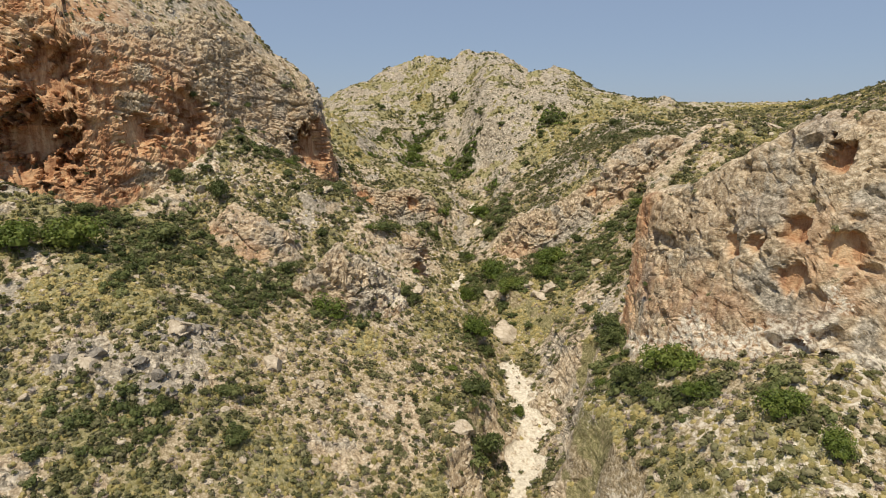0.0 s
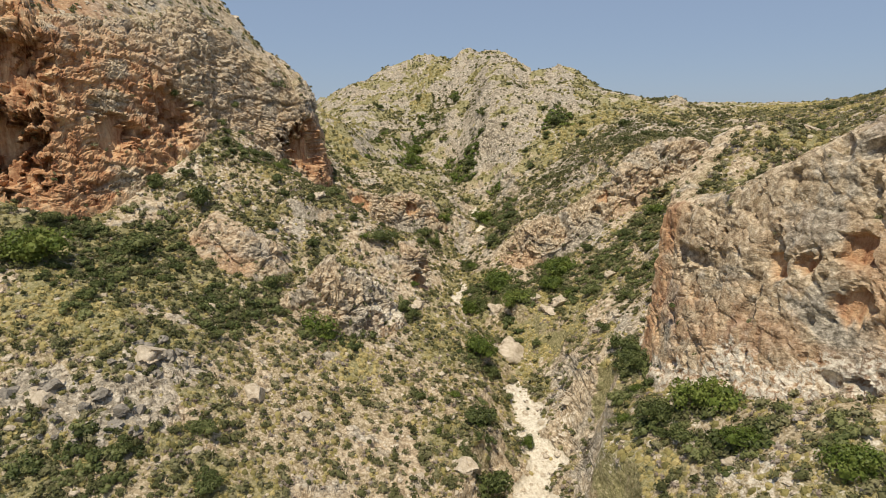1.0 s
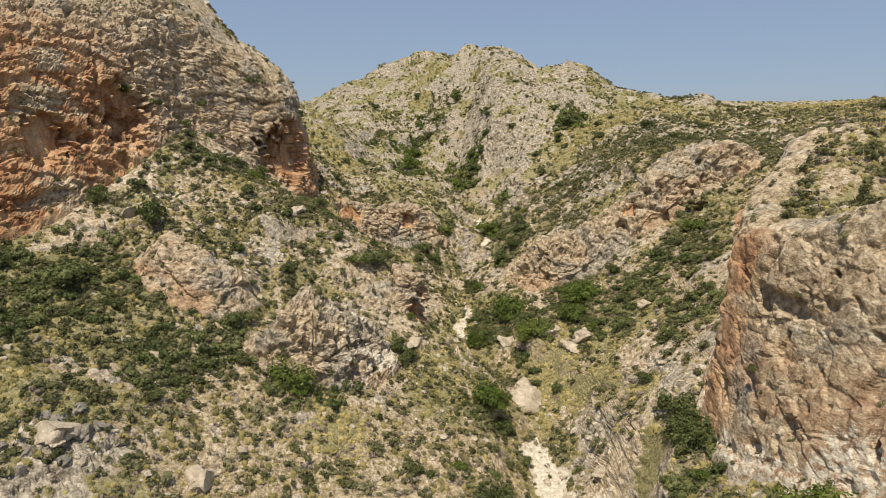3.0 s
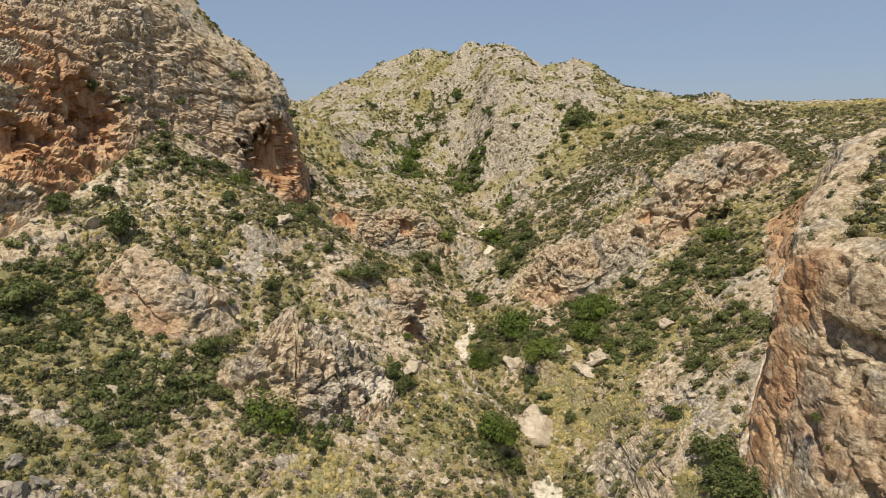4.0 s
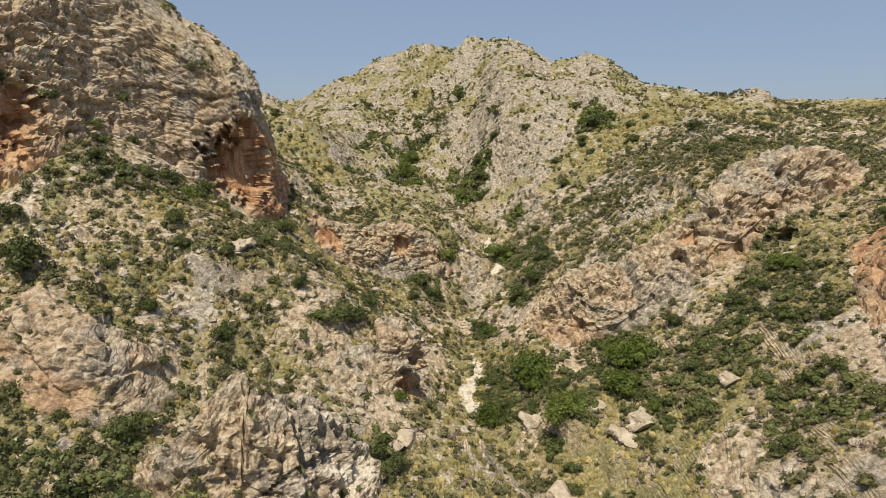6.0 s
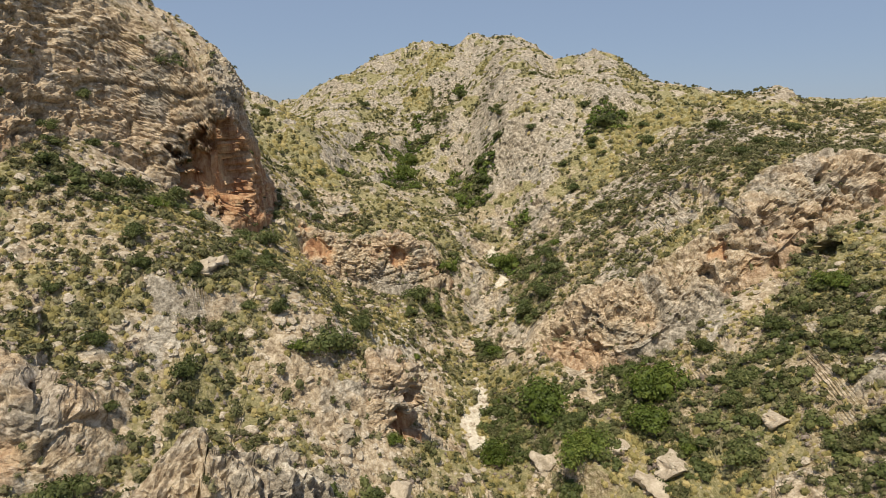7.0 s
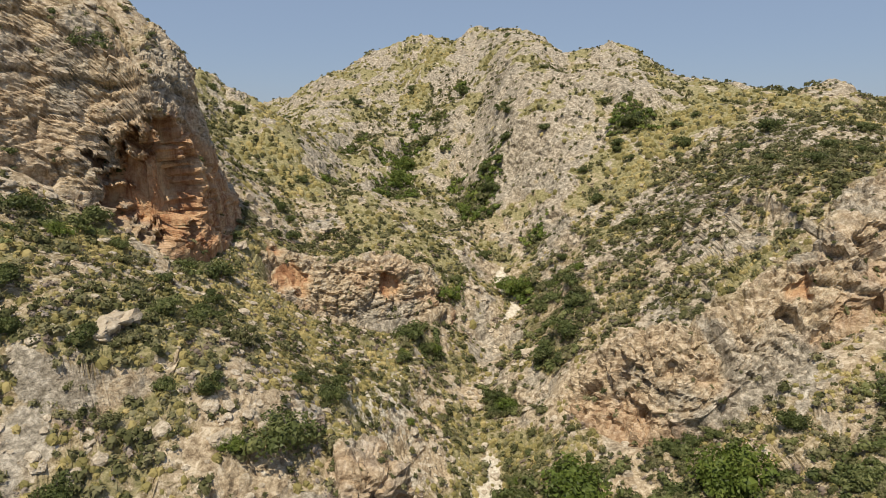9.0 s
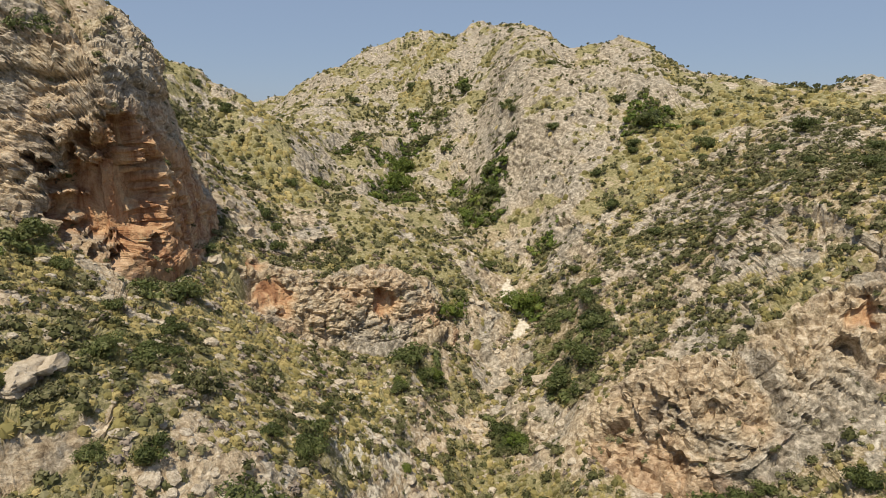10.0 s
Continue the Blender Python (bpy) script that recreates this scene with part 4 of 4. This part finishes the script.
where = scatter((open_land + (0.55 + 0.5 * right_side) * (1 - bed)) * smooth((fin[:, 2] - 0.35) / 0.25) * (1 - face) * close * np.clip(0.6 + 0.5 * moist + 0.4 * thicket + 0.4 * smooth((2 - gx) / 6) + 0.7 * right_side - 0.8 * meadow, 0.12, 2), 14000, 36)
stuff("scrub", [leafy(s, 18, 0.11, 1, 0.85, 0.75) for s in range(20, 25)], where, g0.uniform(0.45, 1.25, len(where)), 37, SCRUB, "small dark olive cushions of scrub between the tussocks", "scrub")
where = scatter((open_land + 0.05) * level_land * close, 4500, 27)
stuff("dry_scrub", [leafy(s, 34, 0.07, 3, 0.6, 0.6) for s in range(6, 9)], where, g0.uniform(0.4, 1.15, len(where)), 28, DRY, "leafless grey dry brush between the tussocks", "scrub")
where = scatter((open_land + 0.45) * (1 - close) * np.clip(0.8 - 0.4 * ribs - 0.8 * meadow, 0.1, 2) * (1 - 0.7 * smooth((gy - 190) / 12)) * (1 - 0.9 * smooth((gx - 50) / 12)), 9500, 43)
stuff("scrub", [leafy(s, 9, 0.16, 1, 0.85, 0.62) for s in range(50, 54)], where, g0.uniform(0.45, 1.05, len(where)), 44, SCRUB, "small olive tufts and cushions on the far mountainside", "scrub", shift=0.62)
where = scatter((open_land * 0.8 + 0.12) * (1 - close) * np.clip(0.3 + 0.4 * moist + 2 * thicket - 1.2 * meadow - 0.45 * ribs, 0.03, 3) * (1 - 0.9 * smooth((gx - 50) / 12)), 6500, 29)
stuff("scrub", [leafy(s, 12, 0.12, 1, 0.9) for s in range(9, 13)], where, g0.gamma(3, 0.22, len(where)) + 0.4, 30, SCRUB, "dark scrub dotted over the far mountainside", "scrub")


def stone_kit(seed, sub=1, rough_by=0.28):
    """A broken stone one metre across."""
    bm = bmesh.new()
    bmesh.ops.create_icosphere(bm, subdivisions=sub + 1, radius=0.5)
    p = np.array([v.co[:] for v in bm.verts])
    f = np.array([[v.index for v in q.verts] for q in bm.faces])
    bm.free()
    joint, lift = blocks(p * 1.7 + seed * 7.7)
    p = p * (1 + rough_by * 1.4 * lift + 0.5 * rough_by * perlin(p * 2.3 + seed))[:, None]
    g = np.random.default_rng(seed)
    for _ in range(5):
        n = g.normal(size=3)
        n /= np.linalg.norm(n)
        over = np.maximum(p @ n - g.uniform(0.28, 0.42), 0)
        p = p - over[:, None] * n
    p[:, 2] = p[:, 2] * 0.72 + 0.14
    return p, f


litter = (0.45 + 0.8 * rock + 1.6 * bed - 0.3 * thicket + 1.2 * left_side) * level_land * close * (1 - face)
where = scatter(litter, 13000, 31)
stuff("stones", [stone_kit(s, 0) for s in range(8)], where, g0.gamma(2.0, 0.09, len(where)) + 0.12, 32, BOULDER, "loose pale limestone rubble on the slope", "stones", squash=(0.5, 0.9))
where = scatter(litter, 1700, 34)
stuff("stones", [stone_kit(s, 1) for s in range(6)], where, g0.uniform(0.4, 0.9, len(where)), 35, BOULDER, "scattered limestone blocks on the slope", "stones", squash=(0.5, 0.9))

# boulders that stand out, each its own thing
stone_meshes, dark_meshes = [], []
for s in range(7):
    p, f = stone_kit(50 + s, 3, 0.5)
    ob = mesh_object("boulder", p, f, BOULDER, False, ochre=np.clip(fractal(p * 1.5 + s, 2) * 0.3, 0, 0.4), warm=np.full(len(p), 0.6))
    stone_meshes.append(ob.data)
    dark = ob.data.copy()
    dark.materials[0] = DARK_ROCK
    dark_meshes.append(dark)
    bpy.data.objects.remove(ob)


def drop(x, y):
    """The ground point nearest to a place in plan, among what faces up."""
    d = (ground[:, 0] - x) ** 2 + (ground[:, 1] - y) ** 2
    return int(np.argmin(d))


def boulder(i, p, size, seed, meshes=stone_meshes, text=""):
    g = np.random.default_rng(seed)
    ob = new("boulder", meshes[i % len(meshes)])
    ob.matrix_world = Matrix.Translation(p) @ Euler((g.uniform(-0.3, 0.3), g.uniform(-0.3, 0.3), g.uniform(0, 6.28))).to_matrix().to_4x4() @ Matrix.Diagonal((size * g.uniform(0.85, 1.25), size, size * g.uniform(0.75, 1.1), 1))
    tagged(ob, text or "large pale limestone boulder among grass and scrub" if size > 1.6 else "weathered grey limestone boulder on the slope", "boulder", "boulders on the slope")
    return ob


BOULDERS = [
    (8.3, 74.9, 3.7), (-16.2, 53.9, 2.2), (1.7, 54.1, 1.5), (-12.0, 53.0, 1.1), (15.1, 79.8, 2.5), (8.2, 77.6, 2.6), (13.9, 79.2, 2.6), (-4.0, 74.3, 1.3), (-23.0, 62.2, 1.4), (-23.3, 62.5, 1.3), (12.2, 82.8, 1.8), (20.9, 79.1, 1.6), (-13.3, 68.4, 2.0), (-16.7, 83.4, 1.9), (-5.2, 149.0, 2.6), (7.0, 84.2, 2.2), (-3.2, 75.7, 1.9), (-16.2, 82.1, 1.5), (-22.5, 63.2, 1.5), (-23.9, 51.9, 2.5), (-29.7, 46.6, 2.3), (-9.7, 108.6, 1.1),
]
# the broken grey outcrops low on the slope
OUTCROPS = [(-24.6, 52.8, 1.3), (-22.8, 52.6, 1.3), (-24.9, 50.6, 1.0), (-22.9, 50.8, 0.8), (-26.2, 50.4, 0.7), (-22.3, 53.7, 1.0), (-30.0, 46.7, 1.0), (-27.6, 45.2, 0.7), (-26.3, 46.5, 0.7), (-23.9, 45.7, 1.4), (-22.3, 45.6, 1.1), (-29.7, 44.8, 0.8), (-25.8, 44.0, 1.0), (-25.7, 47.6, 1.4), (-29.1, 47.2, 1.3), (-31.4, 46.3, 1.3), (-22.8, 47.6, 1.0), (-23.9, 54.2, 1.0), (-25.2, 45.1, 1.1), (-28.2, 44.1, 0.7), (-25.3, 52.9, 0.9), (-23.1, 52.9, 0.9), (-24.6, 49.2, 0.8), (-24.2, 51.9, 0.6), (-26.8, 49.5, 0.5), (-21.0, 53.6, 0.7), (-29.1, 46.6, 0.7), (-27.2, 44.1, 0.5), (-25.9, 47.7, 0.5), (-23.8, 46.5, 1.0), (-21.9, 44.2, 0.9), (-29.0, 45.1, 0.6)]
for i, (x, y, s) in enumerate(BOULDERS):
    k = drop(x, y)
    boulder(i, Vector(ground[k]) - Vector((0, 0, 0.14 * s)), s, 900 + i)
for i, (x, y, s) in enumerate(OUTCROPS):
    k = drop(x, y)
    boulder(i, Vector(ground[k]) - Vector((0, 0, 0.1 * s)), s, 1100 + i, dark_meshes, "rough dark grey limestone outcrop in the grass")
for i, k in enumerate(scatter((0.2 + rock) * level_land * close * (1 - face) * (gy < 118), 150, 33)):
    s = 0.7 + 1.1 * g0.random() ** 2
    boulder(i, Vector(ground[k]) - Vector((0, 0, 0.12 * s)), s, 1200 + i)


# bushes and small trees, each its own thing with stems and crown
def stems_kit(seed, number, high, thick):
    g = np.random.default_rng(seed)
    v, f = [], []
    for i in range(number):
        turn, out = g.random() * 6.283, g.uniform(0.05, 0.28)
        knees = [(0.0, 0.0), (out * 0.4, high * 0.5), (out, high)]
        k = len(v)
        for j, (o, h) in enumerate(knees):
            w = thick * (1 - 0.35 * j)
            for c in range(5):
                q = c * 1.2566
                v.append((math.cos(turn) * o + math.cos(q) * w, math.sin(turn) * o + math.sin(q) * w, h - 0.1 * (j == 0)))
        for j in range(2):
            for c in range(5):
                d = (c + 1) % 5
                f.append((k + j * 5 + c, k + j * 5 + d, k + j * 5 + 5 + d, k + j * 5 + 5 + c))
    return np.array(v), np.array(f)


def bush_kinds(mat, seeds, leaves, size, high, lobes):
    kinds = []
    for s in seeds:
        v, f = leafy(s, leaves, size, lobes, high, 0.55)
        tone = np.clip(0.5 + 0.5 * fractal(v * 4 + s, 2), 0, 1)
        crown = mesh_object("crown", v, f, mat, False, tone=tone)
        sv, sf = stems_kit(s, 4, 0.42 * high, 0.022)
        stem = mesh_object("stem", sv, sf, BARK, True)
        kinds.append((crown.data, stem.data))
        bpy.data.objects.remove(crown)
        bpy.data.objects.remove(stem)
    return kinds


KINDS = {
    "dark": (bush_kinds(LEAF, range(100, 105), 1300, 0.031, 0.85, 9), "dense dark evergreen bush growing on the slope", "bush"),
    "bright": (bush_kinds(FRESH, range(110, 114), 2200, 0.025, 0.95, 11), "bright green leafy bush at the foot of the rock", "bush"),
    "grey": (bush_kinds(SCRUB, range(120, 125), 800, 0.03, 0.75, 8), "rounded olive-grey shrub between rocks and grass", "shrub"),
    "tree": (bush_kinds(FRESH, range(130, 132), 1300, 0.028, 1.25, 9), "small green tree standing in the gully", "tree"),
}


def bush(kind, p, size, seed):
    kinds, text, cat = KINDS[kind]
    crown, stem = kinds[seed % len(kinds)]
    top_ob = new(cat, None)
    g = np.random.default_rng(seed)
    top_ob.matrix_world = Matrix.Translation(p) @ Matrix.Rotation(g.random() * 6.28, 4, "Z") @ Matrix.Diagonal((size, size * g.uniform(0.85, 1.15), size * g.uniform(0.85, 1.15), 1))
    for name, data in (("crown", crown), ("stem", stem)):
        ob = new(name, data)
        ob.parent = top_ob
    tagged(top_ob, text, cat, {"dark": "evergreen bushes on the slopes", "bright": "green bushes below the rocks", "grey": "olive shrubs on the slopes", "tree": "trees in the gully"}[kind])


BUSHES = {
    "dark": [(15.6, 41.9, 2.2), (20.3, 43.2, 2.0), (-16.8, 44.2, 1.4), (14.9, 45.0, 2.9), (19.7, 45.2, 1.9), (21.4, 45.7, 1.8), (-18.4, 47.7, 2.3), (3.5, 50.7, 5.0), (17.0, 55.2, 2.7), (16.9, 57.0, 2.7), (3.3, 57.2, 3.0), (17.0, 59.0, 3.1), (-40.1, 61.0, 4.3), (-40.3, 66.2, 2.6), (-9.4, 66.5, 3.4), (-32.0, 67.4, 4.1), (-18.4, 68.1, 2.4), (5.0, 69.0, 2.3), (-24.7, 69.2, 2.6), (-18.6, 69.9, 1.5), (-18.3, 72.7, 1.1), (25.1, 73.6, 1.7), (-4.7, 74.1, 2.3), (-20.3, 75.7, 1.7), (-28.8, 76.0, 3.8), (-34.0, 76.4, 1.9), (18.3, 77.5, 2.8), (-24.0, 78.0, 1.1)]
    + [(-19.9, 80.9, 1.6), (-16.6, 81.3, 1.4), (-13.3, 81.3, 1.1), (-8.1, 81.6, 3.3), (-11.5, 82.1, 1.5), (21.0, 83.2, 1.8), (-8.5, 86.5, 1.2), (24.9, 86.8, 1.9), (-7.3, 87.6, 1.5), (-29.5, 87.9, 1.6), (20.1, 88.6, 1.9), (-7.5, 88.9, 2.1), (-13.7, 89.2, 1.2), (-24.8, 90.1, 2.2), (-7.7, 91.1, 2.3), (-28.6, 91.9, 1.7), (-23.4, 94.0, 2.3), (17.4, 94.5, 1.5), (-16.7, 98.0, 2.2), (-24.5, 98.4, 1.8), (9.2, 102.7, 1.7), (-4.2, 103.1, 1.5), (-22.8, 103.6, 1.2), (29.4, 104.0, 1.7), (4.0, 104.4, 2.3), (9.8, 104.4, 3.0), (8.2, 104.5, 2.7), (-18.4, 105.4, 1.8)]
    + [(11.2, 106.9, 2.3), (-21.5, 107.3, 2.2), (-3.5, 107.6, 2.9), (31.4, 109.2, 1.1), (11.7, 111.4, 2.3), (34.6, 111.5, 1.5), (22.8, 112.3, 1.3), (41.0, 115.9, 1.9), (-16.3, 116.5, 1.9), (29.8, 117.3, 1.5), (33.4, 119.3, 2.3), (3.7, 124.6, 1.3), (26.5, 124.7, 1.3), (17.3, 124.8, 1.9), (16.9, 130.7, 1.4), (-18.7, 132.8, 1.8), (24.2, 135.5, 3.6), (13.7, 140.9, 1.9), (6.1, 141.0, 3.2), (22.0, 142.1, 1.9), (8.7, 145.1, 2.0), (3.7, 179.8, 3.4), (3.3, 182.3, 2.4)],
    "bright": [(21.5, 29.9, 2.2), (20.1, 32.6, 3.0), (17.6, 38.0, 2.4), (17.5, 43.8, 3.7), (-41.9, 57.6, 5.2), (8.3, 59.3, 1.8), (-38.2, 60.3, 5.3), (-13.0, 64.8, 4.7), (3.9, 69.6, 3.5), (-3.9, 78.7, 1.2), (-9.9, 80.0, 1.3), (9.2, 82.7, 3.6), (14.7, 83.8, 3.2), (3.5, 86.7, 3.1), (15.9, 86.9, 5.0), (29.0, 87.4, 2.3), (7.3, 89.1, 4.7), (-23.2, 90.1, 1.6), (5.1, 102.7, 1.8), (7.6, 119.5, 3.6), (2.7, 139.3, 3.1), (-7.8, 151.2, 4.0), (-7.6, 160.9, 3.9)],
    "grey": [(-13.2, 70.4, 1.6), (-11.9, 73.9, 1.2), (-15.2, 74.1, 1.5), (-15.2, 76.0, 1.1), (-22.1, 77.3, 1.1), (-14.8, 79.3, 1.1), (-11.6, 86.7, 1.9), (-20.0, 91.0, 1.4), (21.9, 96.2, 0.9), (18.0, 97.1, 1.8)],
    "tree": [(0.4, 115.4, 2.8)],
}
# rooted in cracks of the cliffs: x, y, z, size
CRACK_BUSHES = [(-24.8, 98.8, 35.9, 2.2), (-29.5, 93.5, 32.4, 1.5), (-27.8, 93.7, 28.4, 1.2), (-30.5, 89.7, 30.1, 1.8), (-27.0, 98.4, 37.5, 1.1), (-22.8, 103.2, 36.7, 0.9), (-34.3, 145.7, 35.2, 2.0), (-24.8, 98.3, 35.5, 2.5), (-32.4, 87.1, 32.4, 2.3), (-34.5, 77.9, 23.8, 1.8), (-34.1, 84.4, 33.7, 1.5), (18.3, 52.2, 15.7, 0.7), (-19.9, 81.2, 20.9, 1.1)]
seed = 2000
for kind in BUSHES:
    for x, y, s in BUSHES[kind]:
        seed += 1
        k = drop(x, y)
        bush(kind, Vector(ground[k]) - Vector((0, 0, 0.05 * s)), s, seed)
for x, y, z, s in CRACK_BUSHES:
    seed += 1
    bush("dark", Vector((x, y, z - 0.3 * s)), s, seed)
for kind, number, low, high, weight in (("dark", 110, 0.9, 2.0, open_land + 0.15), ("grey", 120, 0.8, 1.7, open_land + 0.3), ("bright", 24, 0.8, 1.6, np.exp(-((gd - 6) / 5) ** 2))):
    for k in scatter(weight * level_land * (gy < 118) * (gy > 42) * (1 - 0.9 * smooth((gx - 34) / 8)) * (1 - bed) * np.clip(0.25 + 0.4 * moist + 1.0 * thicket, 0.05, 3), number, 2900 + number):
        seed += 1
        s = low + (high - low) * g0.random() ** 1.6
        bush(kind, Vector(ground[k]) - Vector((0, 0, 0.05 * s)), s, seed)
for k in scatter((0.25 + open_land) * (gy > 112) * (gy < 205) * (1 - 0.9 * smooth((gx - 30) / 10)) * np.clip(0.2 + moist, 0.02, 2), 90, 3100):
    seed += 1
    bush("dark", Vector(ground[k]) - Vector((0, 0, 0.1)), 1.2 + 1.5 * g0.random() ** 1.5, seed)
